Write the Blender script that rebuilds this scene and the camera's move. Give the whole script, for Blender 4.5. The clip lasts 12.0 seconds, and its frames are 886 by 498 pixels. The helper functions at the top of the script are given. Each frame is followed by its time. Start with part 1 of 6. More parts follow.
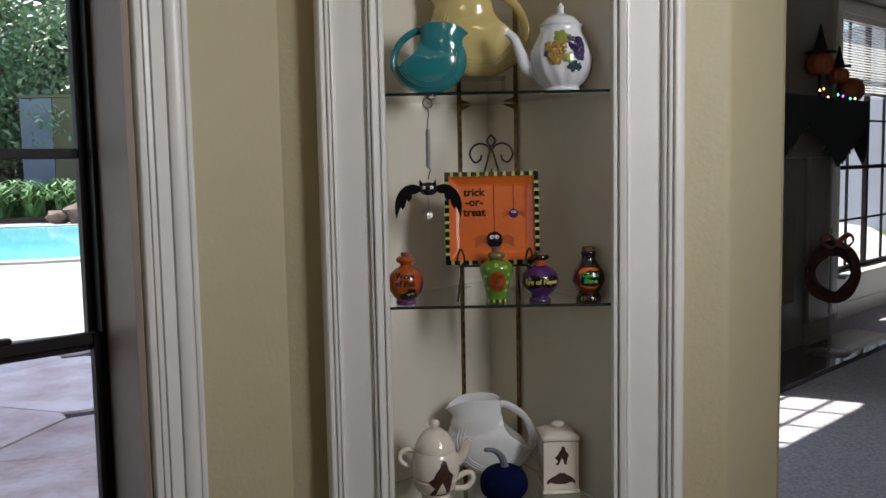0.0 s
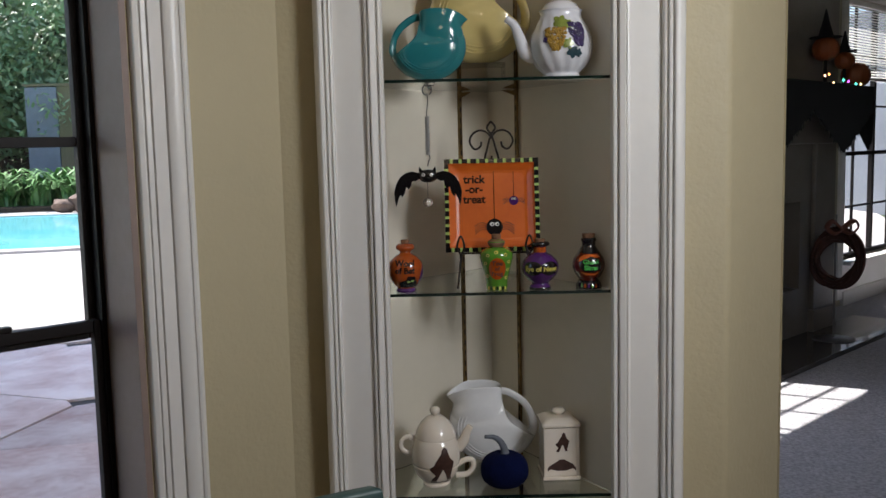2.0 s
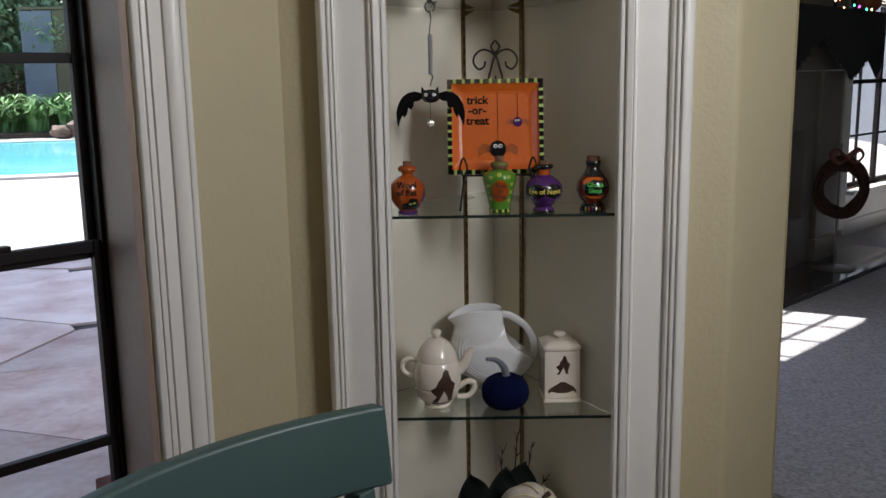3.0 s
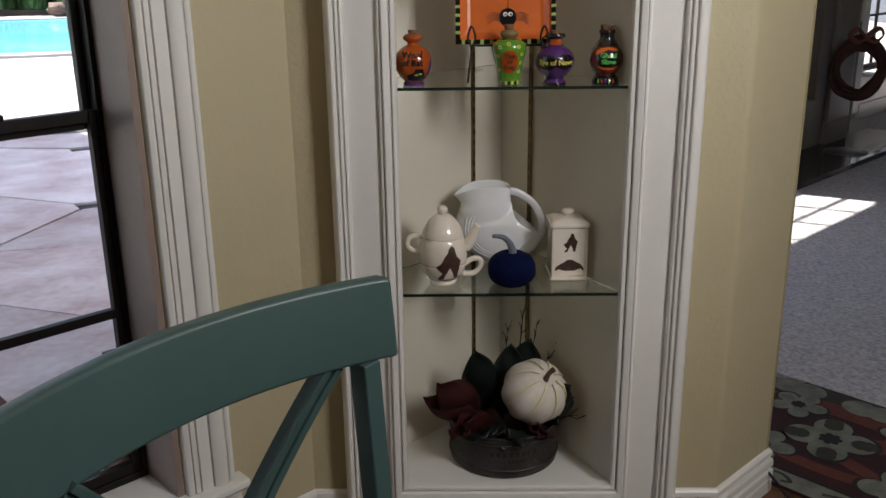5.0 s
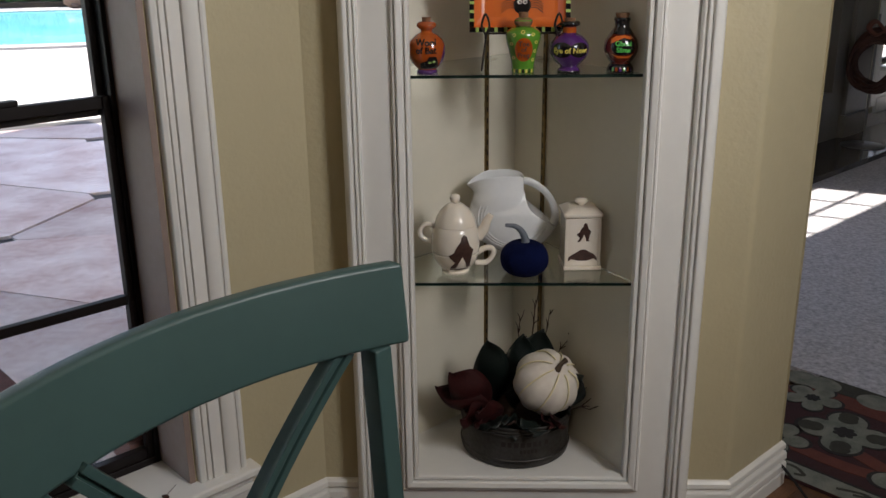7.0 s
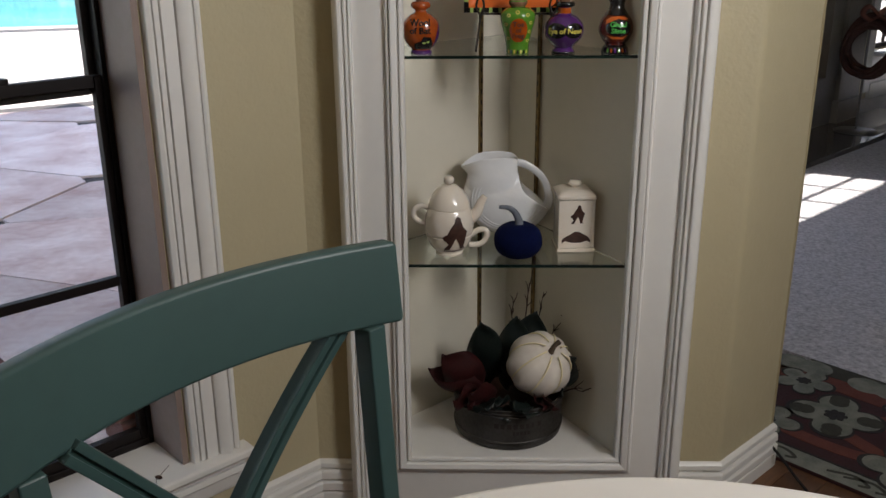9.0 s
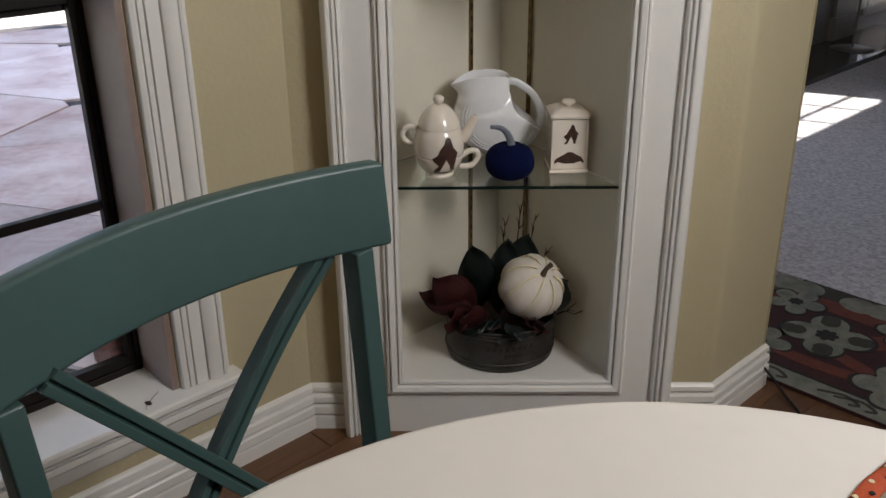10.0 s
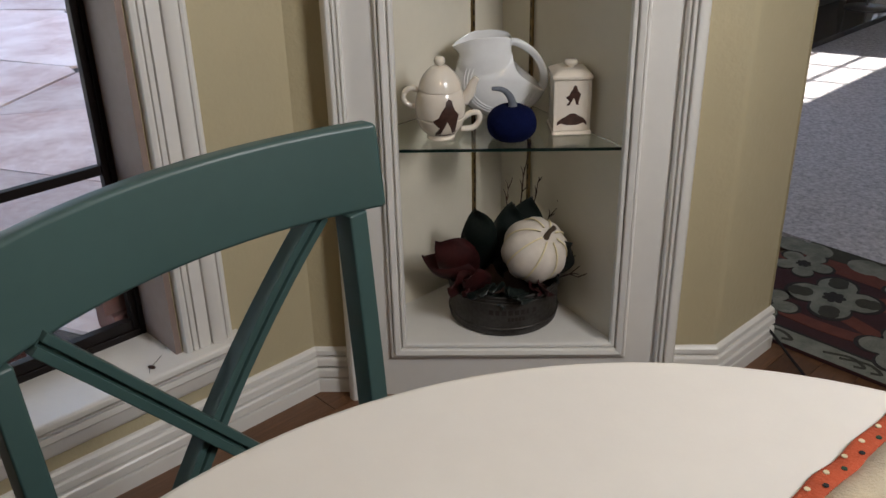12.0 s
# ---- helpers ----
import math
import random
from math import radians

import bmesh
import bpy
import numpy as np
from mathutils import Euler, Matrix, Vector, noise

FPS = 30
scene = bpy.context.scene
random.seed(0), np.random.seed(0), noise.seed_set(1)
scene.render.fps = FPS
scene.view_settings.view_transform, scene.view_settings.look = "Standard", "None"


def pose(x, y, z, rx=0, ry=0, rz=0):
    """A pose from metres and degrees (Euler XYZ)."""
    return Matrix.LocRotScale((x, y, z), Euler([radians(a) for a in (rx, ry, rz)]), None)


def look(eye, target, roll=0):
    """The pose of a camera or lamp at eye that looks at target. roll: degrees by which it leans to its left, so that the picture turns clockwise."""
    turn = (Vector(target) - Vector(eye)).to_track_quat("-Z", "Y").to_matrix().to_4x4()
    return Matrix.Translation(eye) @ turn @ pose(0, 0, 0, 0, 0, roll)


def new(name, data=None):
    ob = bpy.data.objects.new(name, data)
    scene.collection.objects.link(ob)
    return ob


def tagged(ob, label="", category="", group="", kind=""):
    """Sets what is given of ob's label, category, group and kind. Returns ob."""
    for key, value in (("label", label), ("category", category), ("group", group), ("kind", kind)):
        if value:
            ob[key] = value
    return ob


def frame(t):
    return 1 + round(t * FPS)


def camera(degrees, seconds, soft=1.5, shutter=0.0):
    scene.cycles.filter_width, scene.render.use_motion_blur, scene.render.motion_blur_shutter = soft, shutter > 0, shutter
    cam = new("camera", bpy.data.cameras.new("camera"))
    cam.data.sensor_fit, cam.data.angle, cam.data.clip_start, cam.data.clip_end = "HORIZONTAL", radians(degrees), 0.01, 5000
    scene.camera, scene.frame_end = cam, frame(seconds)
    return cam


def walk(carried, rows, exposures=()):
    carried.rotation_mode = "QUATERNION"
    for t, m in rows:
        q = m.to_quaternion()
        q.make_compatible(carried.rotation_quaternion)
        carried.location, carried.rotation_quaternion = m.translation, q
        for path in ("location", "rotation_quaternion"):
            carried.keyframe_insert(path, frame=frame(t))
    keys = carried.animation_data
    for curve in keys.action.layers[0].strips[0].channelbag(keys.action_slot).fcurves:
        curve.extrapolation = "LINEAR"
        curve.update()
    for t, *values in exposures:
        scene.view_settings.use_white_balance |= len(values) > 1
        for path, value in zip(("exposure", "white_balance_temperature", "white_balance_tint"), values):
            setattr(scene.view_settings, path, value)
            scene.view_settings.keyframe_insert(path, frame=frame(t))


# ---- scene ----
cam = camera(51.9, 12.0)
PATH = [
    (0, (0.355, 0.222, 1.307), (0.35, 2.213, 1.114), -1.1),
    (0.5, (0.359, 0.217, 1.304), (0.349, 2.208, 1.12), -1.2),
    (1, (0.36, 0.217, 1.3), (0.347, 2.209, 1.122), -1.3),
    (1.5, (0.363, 0.218, 1.301), (0.346, 2.209, 1.112), -1.4),
    (2, (0.367, 0.224, 1.306), (0.349, 2.212, 1.086), -1.3),
    (2.5, (0.365, 0.232, 1.297), (0.346, 2.213, 1.019), -1.3),
    (3, (0.363, 0.24, 1.289), (0.341, 2.205, 0.916), -1.0),
    (3.5, (0.362, 0.254, 1.286), (0.34, 2.194, 0.803), -1.0),
    (5.5, (0.36, 0.277, 1.257), (0.314, 2.177, 0.636), -0.7),
    (6, (0.364, 0.272, 1.257), (0.304, 2.175, 0.646), -0.8),
    (6.5, (0.363, 0.269, 1.256), (0.302, 2.171, 0.64), -0.7),
    (7, (0.362, 0.278, 1.25), (0.296, 2.174, 0.619), -0.7),
    (9, (0.36, 0.278, 1.241), (0.31, 2.165, 0.58), -0.4),
    (9.5, (0.362, 0.29, 1.23), (0.311, 2.157, 0.515), -0.6),
    (10, (0.361, 0.312, 1.225), (0.33, 2.138, 0.408), -0.6),
    (10.5, (0.376, 0.32, 1.223), (0.311, 2.138, 0.392), -1.3),
    (11, (0.376, 0.323, 1.221), (0.307, 2.135, 0.377), -1.5),
    (11.5, (0.381, 0.329, 1.215), (0.304, 2.116, 0.32), -1.7),
    (12, (0.383, 0.318, 1.217), (0.324, 2.111, 0.332), -1.3),
]
walk(cam, [(t, look(eye, target, roll)) for t, eye, target, roll in PATH],
     [(0, 1.14, 6200, 11), (2.5, 1.12, 6200, 11), (3.5, 1.24, 6250, 11), (5.5, 1.38, 6500, 11), (7, 1.36, 6500, 11), (9, 1.36, 6480, 11), (10, 1.54, 6480, 11), (12, 1.66, 6480, 11)])

# ---- world, sun, large lights ----
SUN_DIR = Vector((-0.434, 0.216, 0.875)).normalized()      # towards the sun
world = bpy.data.worlds.new("sky")
scene.world = world
world.use_nodes = True
wn = world.node_tree.nodes
sky = wn.new("ShaderNodeTexSky")
sky.sky_type = "NISHITA"
sky.sun_disc = False
sky.sun_elevation = radians(61)
sky.sun_rotation = math.atan2(SUN_DIR.x, SUN_DIR.y)
wn["Background"].inputs[1].default_value = 0.15
world.node_tree.links.new(sky.outputs[0], wn["Background"].inputs[0])
sun = new("sun", bpy.data.lights.new("sun", "SUN"))
sun.data.energy, sun.data.angle, sun.data.color = 5.0, radians(0.6), (1.0, 0.95, 0.86)
sun.matrix_world = look((-3, 2, 8), Vector((-3, 2, 8)) - SUN_DIR)


def fill_light(name, eye, target, w, h, watts, color):
    lamp = new(name, bpy.data.lights.new(name, "AREA"))
    lamp.data.shape, lamp.data.size, lamp.data.size_y = "RECTANGLE", w, h
    lamp.data.energy, lamp.data.color = watts, color
    lamp.matrix_world = look(eye, target)
    return lamp


# area lamps added in unseen openings: light from the right, light on the carpet
fill_light("right_fill", (1.535, 0.615, 1.80), (0.78, 1.37, 1.50), 0.38, 0.66, 7.9, (1.0, 0.98, 0.96))
# added lamp that brightens the carpet and mostly misses the chimney
fill_light("carpet_fill", (3.2, 2.325, 1.75), (2.6, 4.3, 0.0), 1.1, 0.9, 0.5, (0.95, 0.97, 1.0))


# ---- materials ----
def material(name, color, rough=0.5, metal=0.0, var=0.12, scale=6.0, bump=0.0, bump_scale=120.0, coat=0.0, color2=None, spec=0.5, island=0.0, sheen=0.0, stretch=(1, 1, 1)):
    m = bpy.data.materials.new(name)
    m.use_nodes = True
    nt = m.node_tree
    n, link = nt.nodes, nt.links.new
    b = n["Principled BSDF"]
    b.inputs["Roughness"].default_value = rough
    b.inputs["Metallic"].default_value = metal
    b.inputs["Coat Weight"].default_value = coat
    b.inputs["Coat Roughness"].default_value = 0.08
    b.inputs["Specular IOR Level"].default_value = spec
    b.inputs["Sheen Weight"].default_value = sheen
    tc = n.new("ShaderNodeTexCoord")
    mp = n.new("ShaderNodeMapping")
    mp.inputs["Scale"].default_value = stretch
    link(tc.outputs["Object"], mp.inputs[0])
    nz = n.new("ShaderNodeTexNoise")
    nz.inputs["Scale"].default_value, nz.inputs["Detail"].default_value = scale, 5
    link(mp.outputs[0], nz.inputs["Vector"])
    nf = n.new("ShaderNodeTexNoise")
    nf.inputs["Scale"].default_value, nf.inputs["Detail"].default_value = scale * 9, 3
    link(mp.outputs[0], nf.inputs["Vector"])
    add = n.new("ShaderNodeMath")
    add.operation = "MULTIPLY_ADD"
    link(nf.outputs[0], add.inputs[0])
    add.inputs[1].default_value = 0.4
    link(nz.outputs[0], add.inputs[2])
    mix = n.new("ShaderNodeMix")
    mix.data_type = "RGBA"
    ramp = n.new("ShaderNodeMapRange")
    ramp.inputs[1].default_value, ramp.inputs[2].default_value = 0.5, 0.95
    link(add.outputs[0], ramp.inputs[0])
    link(ramp.outputs[0], mix.inputs[0])
    c2 = color2 or tuple(c * (1 - 2 * var) for c in color)
    mix.inputs[6].default_value = (*color, 1)
    mix.inputs[7].default_value = (*c2, 1)
    out = mix.outputs[2]
    if island:
        oi = n.new("ShaderNodeObjectInfo")
        hs = n.new("ShaderNodeHueSaturation")
        mr = n.new("ShaderNodeMapRange")
        mr.inputs[3].default_value, mr.inputs[4].default_value = 1 - island, 1 + island
        link(oi.outputs["Random"], mr.inputs[0])
        link(mr.outputs[0], hs.inputs["Value"])
        link(out, hs.inputs["Color"])
        out = hs.outputs[0]
    link(out, b.inputs["Base Color"])
    mr2 = n.new("ShaderNodeMapRange")
    mr2.inputs[3].default_value, mr2.inputs[4].default_value = max(0.02, rough - 0.06), min(1, rough + 0.08)
    link(nf.outputs[0], mr2.inputs[0])
    link(mr2.outputs[0], b.inputs["Roughness"])
    if bump:
        bn = n.new("ShaderNodeTexNoise")
        bn.inputs["Scale"].default_value, bn.inputs["Detail"].default_value = bump_scale, 4
        link(mp.outputs[0], bn.inputs["Vector"])
        bp = n.new("ShaderNodeBump")
        bp.inputs["Strength"].default_value, bp.inputs["Distance"].default_value = bump, 0.003
        link(bn.outputs[0], bp.inputs["Height"])
        link(bp.outputs[0], b.inputs["Normal"])
    return m


def glass_material(name, color, ior=1.5, rough=0.0):
    m = bpy.data.materials.new(name)
    m.use_nodes = True
    b = m.node_tree.nodes["Principled BSDF"]
    b.inputs["Base Color"].default_value = (*color, 1)
    b.inputs["Transmission Weight"].default_value = 1.0
    b.inputs["Roughness"].default_value, b.inputs["IOR"].default_value = rough, ior
    return m


def pane_material(name):
    """Thin window glass: clear, with a faint mirror sheen."""
    m = bpy.data.materials.new(name)
    m.use_nodes = True
    n, link = m.node_tree.nodes, m.node_tree.links.new
    n.remove(n["Principled BSDF"])
    tr, gl, mx, fr = n.new("ShaderNodeBsdfTransparent"), n.new("ShaderNodeBsdfGlossy"), n.new("ShaderNodeMixShader"), n.new("ShaderNodeLayerWeight")
    gl.inputs["Roughness"].default_value = 0.01
    fr.inputs["Blend"].default_value = 0.5
    power, lift = n.new("ShaderNodeMath"), n.new("ShaderNodeMath")
    power.operation, lift.operation = "POWER", "MULTIPLY_ADD"
    power.inputs[1].default_value, lift.inputs[1].default_value, lift.inputs[2].default_value = 5.0, 0.9, 0.035
    link(fr.outputs["Facing"], power.inputs[0])
    link(power.outputs[0], lift.inputs[0])
    link(lift.outputs[0], mx.inputs[0])
    link(tr.outputs[0], mx.inputs[1])
    link(gl.outputs[0], mx.inputs[2])
    link(mx.outputs[0], n["Material Output"].inputs[0])
    return m


def glow_material(name, color, strength):
    m = bpy.data.materials.new(name)
    m.use_nodes = True
    b = m.node_tree.nodes["Principled BSDF"]
    b.inputs["Base Color"].default_value = (*color, 1)
    b.inputs["Emission Color"].default_value = (*color, 1)
    b.inputs["Emission Strength"].default_value = strength
    return m


WALL = material("wall_paint", (0.50, 0.435, 0.28), 0.55, var=0.03, scale=3, bump=0.55, bump_scale=85)
TRIM = material("white_trim_paint", (0.78, 0.76, 0.72), 0.32, var=0.03, scale=5, bump=0.04, bump_scale=40)
NICHE = material("cabinet_lining_paint", (0.71, 0.665, 0.555), 0.45, var=0.03, scale=4, bump=0.08, bump_scale=60)
CEIL = material("ceiling_paint", (0.55, 0.53, 0.49), 0.8, bump=0.3)
JAMB = material("dark_taupe_jamb", (0.28, 0.205, 0.175), 0.5, var=0.06)
BRONZE = material("dark_bronze_metal", (0.010, 0.006, 0.0055), 0.5, spec=0.25, metal=0.0, var=0.2, bump=0.05)
PANE = pane_material("window_glass")
SHELF_GLASS = glass_material("shelf_glass", (0.93, 0.985, 0.95))
EDGE_GLASS = material("shelf_glass_edge", (0.004, 0.016, 0.012), 0.12, var=0.1)
CLEAR = glass_material("clear_acrylic", (0.97, 0.97, 0.97), 1.45)
BRASS = material("aged_brass", (0.30, 0.20, 0.085), 0.42, metal=0.9, var=0.25, scale=20)
BLACKM = material("black_slot", (0.01, 0.01, 0.01), 0.7)
WOOD = material("floor_wood", (0.165, 0.078, 0.038), 0.32, var=0.3, scale=7, bump=0.12, bump_scale=60, island=0.3, stretch=(1, 7, 7))
CHAIR = material("teal_chair_paint", (0.046, 0.090, 0.085), 0.40, var=0.06, scale=5, bump=0.03, bump_scale=60)
TABLE = material("table_laminate", (0.76, 0.73, 0.685), 0.42, var=0.03, scale=4, bump=0.03, bump_scale=200)
TABLE_EDGE = material("table_edge", (0.70, 0.66, 0.58), 0.4, var=0.03)
# colour of unseen nook walls, darkened to cut their bounced light
ROOM = material("bounce_cut_paint", (0.22, 0.18, 0.12), 0.6, var=0.05, bump=0.3)
CARPET = material("grey_carpet", (0.52, 0.50, 0.53), 0.95, var=0.30, scale=75, bump=1.0, bump_scale=190, sheen=0.2)
HEARTH = material("polished_hearth_stone", (0.09, 0.08, 0.075), 0.06, var=0.2, scale=4)
SURROUND = material("fireplace_surround", (0.19, 0.165, 0.135), 0.3, var=0.1)
SOOT = material("firebox_soot", (0.012, 0.011, 0.01), 0.9)
LIVING_WALL = material("living_room_paint", (0.50, 0.44, 0.32), 0.6, var=0.04, bump=0.3)
BRICK = material("red_brick", (0.16, 0.055, 0.045), 0.9, var=0.25, scale=16, bump=0.7, bump_scale=90, island=0.3)
MORTAR = material("mortar", (0.16, 0.15, 0.14), 0.95, bump=0.6)
FLAG = material("flagstone", (0.79, 0.67, 0.63), 0.8, color2=(0.50, 0.32, 0.28), scale=3.0, bump=0.6, bump_scale=22, island=0.22)
CONCRETE = material("pale_deck_concrete", (0.52, 0.48, 0.45), 0.9, var=0.12, scale=1.5, bump=0.3, bump_scale=40)
JOINT = material("paving_joint", (0.07, 0.062, 0.06), 0.95, bump=0.6)
WATER = material("pool_water", (0.30, 0.74, 0.78), 0.05, color2=(0.14, 0.62, 0.70), scale=0.6, bump=0.15, bump_scale=3)
SOIL = material("garden_soil", (0.06, 0.045, 0.03), 0.95, bump=0.8, bump_scale=20)
GRASS = material("lawn", (0.06, 0.10, 0.03), 0.9, var=0.2, bump=0.8, bump_scale=30)
LEAF = material("strap_leaf", (0.09, 0.22, 0.06), 0.4, color2=(0.16, 0.30, 0.10), scale=3)
LEAF_DARK = material("tree_leaf", (0.12, 0.20, 0.09), 0.4, color2=(0.26, 0.34, 0.18), scale=1.3)
LEAF_FAR = material("far_foliage", (0.06, 0.12, 0.05), 0.6, color2=(0.12, 0.19, 0.08), scale=0.8)
BARK = material("bark", (0.06, 0.045, 0.03), 0.95, bump=1.0, bump_scale=30, var=0.25)
ROCK = material("garden_rock", (0.20, 0.14, 0.11), 0.9, var=0.25, scale=4, bump=0.8, bump_scale=15)
FENCE = material("fence_wood", (0.07, 0.05, 0.038), 0.9, var=0.2, bump=0.5)


# ---- mesh helpers ----
def part(name, bm, mat, parent=None, label="", smooth=False, bevel=0.0, m=None):
    """Links a bmesh as one mesh object, under parent if there is one."""
    bmesh.ops.recalc_face_normals(bm, faces=bm.faces[:])
    me = bpy.data.meshes.new(name)
    bm.to_mesh(me)
    bm.free()
    me.materials.append(mat)
    if smooth:
        me.shade_smooth()
    ob = new(name, me)
    if parent is not None:
        ob.parent = parent
    if m is not None:
        ob.matrix_basis = m
    if label:
        ob["label"] = label
    if bevel:
        mod = ob.modifiers.new("edge", "BEVEL")
        mod.width, mod.segments, mod.limit_method, mod.angle_limit = bevel, 2, "ANGLE", radians(40)
        if smooth is False:
            me.shade_smooth()
            ob.modifiers.new("normals", "WEIGHTED_NORMAL").keep_sharp = True
    return ob


def thing(name, label, category, m=None, group="", kind=""):
    ob = new(name)
    ob.empty_display_size = 0.02
    if m is not None:
        ob.matrix_basis = m
    return tagged(ob, label, category, group, kind)


def bx(x0, x1, y0, y1, z0, z1, bm=None):
    bm = bm or bmesh.new()
    v = [bm.verts.new((x, y, z)) for z in (z0, z1) for x, y in ((x0, y0), (x1, y0), (x1, y1), (x0, y1))]
    for f in ((3, 2, 1, 0), (4, 5, 6, 7), (0, 1, 5, 4), (1, 2, 6, 5), (2, 3, 7, 6), (3, 0, 4, 7)):
        bm.faces.new([v[i] for i in f])
    return bm


def prism(poly, a, b, axis="z", bm=None):
    """A polygon pushed along an axis: z (points x, y), x (points y, z) or y (points x, z)."""
    bm = bm or bmesh.new()
    put = {"z": lambda p, h: (p[0], p[1], h), "x": lambda p, h: (h, p[0], p[1]), "y": lambda p, h: (p[0], h, p[1])}[axis]
    lo = [bm.verts.new(put(p, a)) for p in poly]
    hi = [bm.verts.new(put(p, b)) for p in poly]
    k = len(poly)
    bm.faces.new(lo[::-1])
    bm.faces.new(hi)
    for i in range(k):
        bm.faces.new((lo[i], lo[(i + 1) % k], hi[(i + 1) % k], hi[i]))
    return bm


def lathe(profile, seg=36, bm=None, wave=None):
    """Turns (radius, height) points round z. wave(angle, height) scales the radius."""
    bm = bm or bmesh.new()
    rings = []
    for r, z in profile:
        if r < 1e-5:
            rings.append([bm.verts.new((0, 0, z))])
        else:
            rings.append([bm.verts.new((r * (wave(2 * math.pi * i / seg, z) if wave else 1) * math.cos(2 * math.pi * i / seg),
                                        r * (wave(2 * math.pi * i / seg, z) if wave else 1) * math.sin(2 * math.pi * i / seg), z)) for i in range(seg)])
    for a, b in zip(rings, rings[1:]):
        for i in range(seg):
            j = (i + 1) % seg
            if len(a) == 1 and len(b) > 1:
                bm.faces.new((a[0], b[i], b[j]))
            elif len(b) == 1 and len(a) > 1:
                bm.faces.new((a[i], a[j], b[0]))
            elif len(a) > 1:
                bm.faces.new((a[i], a[j], b[j], b[i]))
    return bm


def smooth_line(pts, k=6):
    """A smooth line (Catmull-Rom) through points of any dimension."""
    p = [np.array(q, float) for q in pts]
    p = [2 * p[0] - p[1]] + p + [2 * p[-1] - p[-2]]
    out = []
    for i in range(1, len(p) - 2):
        for j in range(k):
            t = j / k
            out.append(0.5 * (2 * p[i] + (p[i + 1] - p[i - 1]) * t + (2 * p[i - 1] - 5 * p[i] + 4 * p[i + 1] - p[i + 2]) * t * t
                              + (3 * p[i] - p[i - 1] - 3 * p[i + 1] + p[i + 2]) * t ** 3))
    out.append(p[-2])
    return [tuple(q) for q in out]


def tube(pts, radius, seg=10, bm=None, flat=1.0, cap=True):
    """A round bar along points; radius is one number or one for each point."""
    bm = bm or bmesh.new()
    pts = [Vector(p) for p in pts]
    rad = [radius] * len(pts) if isinstance(radius, (int, float)) else list(radius)
    rings, side = [], None
    for i, p in enumerate(pts):
        d = (pts[min(i + 1, len(pts) - 1)] - pts[max(i - 1, 0)]).normalized()
        if side is None:
            side = d.orthogonal().normalized()
        side = (side - d * side.dot(d)).normalized()
        up = d.cross(side)
        rings.append([bm.verts.new(p + rad[i] * (side * math.cos(2 * math.pi * j / seg) + flat * up * math.sin(2 * math.pi * j / seg))) for j in range(seg)])
    for a, b in zip(rings, rings[1:]):
        for j in range(seg):
            bm.faces.new((a[j], a[(j + 1) % seg], b[(j + 1) % seg], b[j]))
    if cap:
        bm.faces.new(rings[0][::-1])
        bm.faces.new(rings[-1])
    return bm


def frame_loop(x0, x1, z0, z1, profile, y=0.0):
    """A mitred moulding round a rectangle in the xz plane; profile: (outward from the rectangle, proud of y)."""
    bm = bmesh.new()
    rings = []
    for o, d in profile:
        rings.append([bm.verts.new(c) for c in ((x0 - o, y - d, z0 - o), (x1 + o, y - d, z0 - o), (x1 + o, y - d, z1 + o), (x0 - o, y - d, z1 + o))])
    for a, b in zip(rings, rings[1:]):
        for i in range(4):
            bm.faces.new((a[i], a[(i + 1) % 4], b[(i + 1) % 4], b[i]))
    return bm


def rounded(x0, x1, y0, y1, r, k=5):
    out = []
    for cx, cy, a0 in ((x1 - r, y1 - r, 0), (x0 + r, y1 - r, 90), (x0 + r, y0 + r, 180), (x1 - r, y0 + r, 270)):
        for i in range(k + 1):
            a = radians(a0 + 90 * i / k)
            out.append((cx + r * math.cos(a), cy + r * math.sin(a)))
    return out


# ---- structure: nook ----
Z_CEIL = 2.5
DIAG = pose(0.03, 2.06, 0, 0, 0, 45)       # the window wall's corner: x along the wall, y outdoors
RIGHT = pose(0.930, 2.06, 0, 0, 0, 45)     # the splayed wall beyond the cabinet

floor = tagged(part("floor", prism([(-1.9, 0.2), (-1.9, -3.25), (2.12, -3.25), (2.12, 2.2), (9.1, 2.2), (9.1, 13.0), (-0.3, 3.6), (1.05, 2.3), (0.5, 2.5), (0.06, 2.12)], -0.10, -0.012), MORTAR), "dark subfloor under hardwood planks", "floor", kind="structure")
carpet_poly = [(1.34, 2.875), (2.01, 2.205), (2.01, 2.29), (9.0, 2.29), (9.0, 12.9), (0.1, 4.0), (0.16, 4.055)]
carpet = tagged(part("floor_carpet", prism(carpet_poly, -0.008, 0.006), CARPET), "grey cut-pile carpet of the living room", "carpet", kind="structure")

# cabinet wall: two stubs beside the built-in cabinet
wall_l = tagged(part("wall_cabinet_side", prism([(0.03, 2.06), (0.135, 2.06), (0.135, 2.115), (0.085, 2.115)], 0, Z_CEIL), WALL), "beige textured painted wall", "wall", kind="structure")
wall_r = tagged(part("wall_splay", prism([(0.80, 2.06), (0.930, 2.06), (1.103, 2.233), (1.03, 2.306), (0.80, 2.10)], 0, Z_CEIL), WALL, bevel=0.012), "beige textured wall with rounded corners", "wall", kind="structure")
partition = tagged(part("wall_partition", prism([(1.03, 2.306), (1.103, 2.233), (-0.28, 3.62), (-0.35, 3.55)], 0, Z_CEIL), WALL), "beige partition wall", "wall", kind="structure")

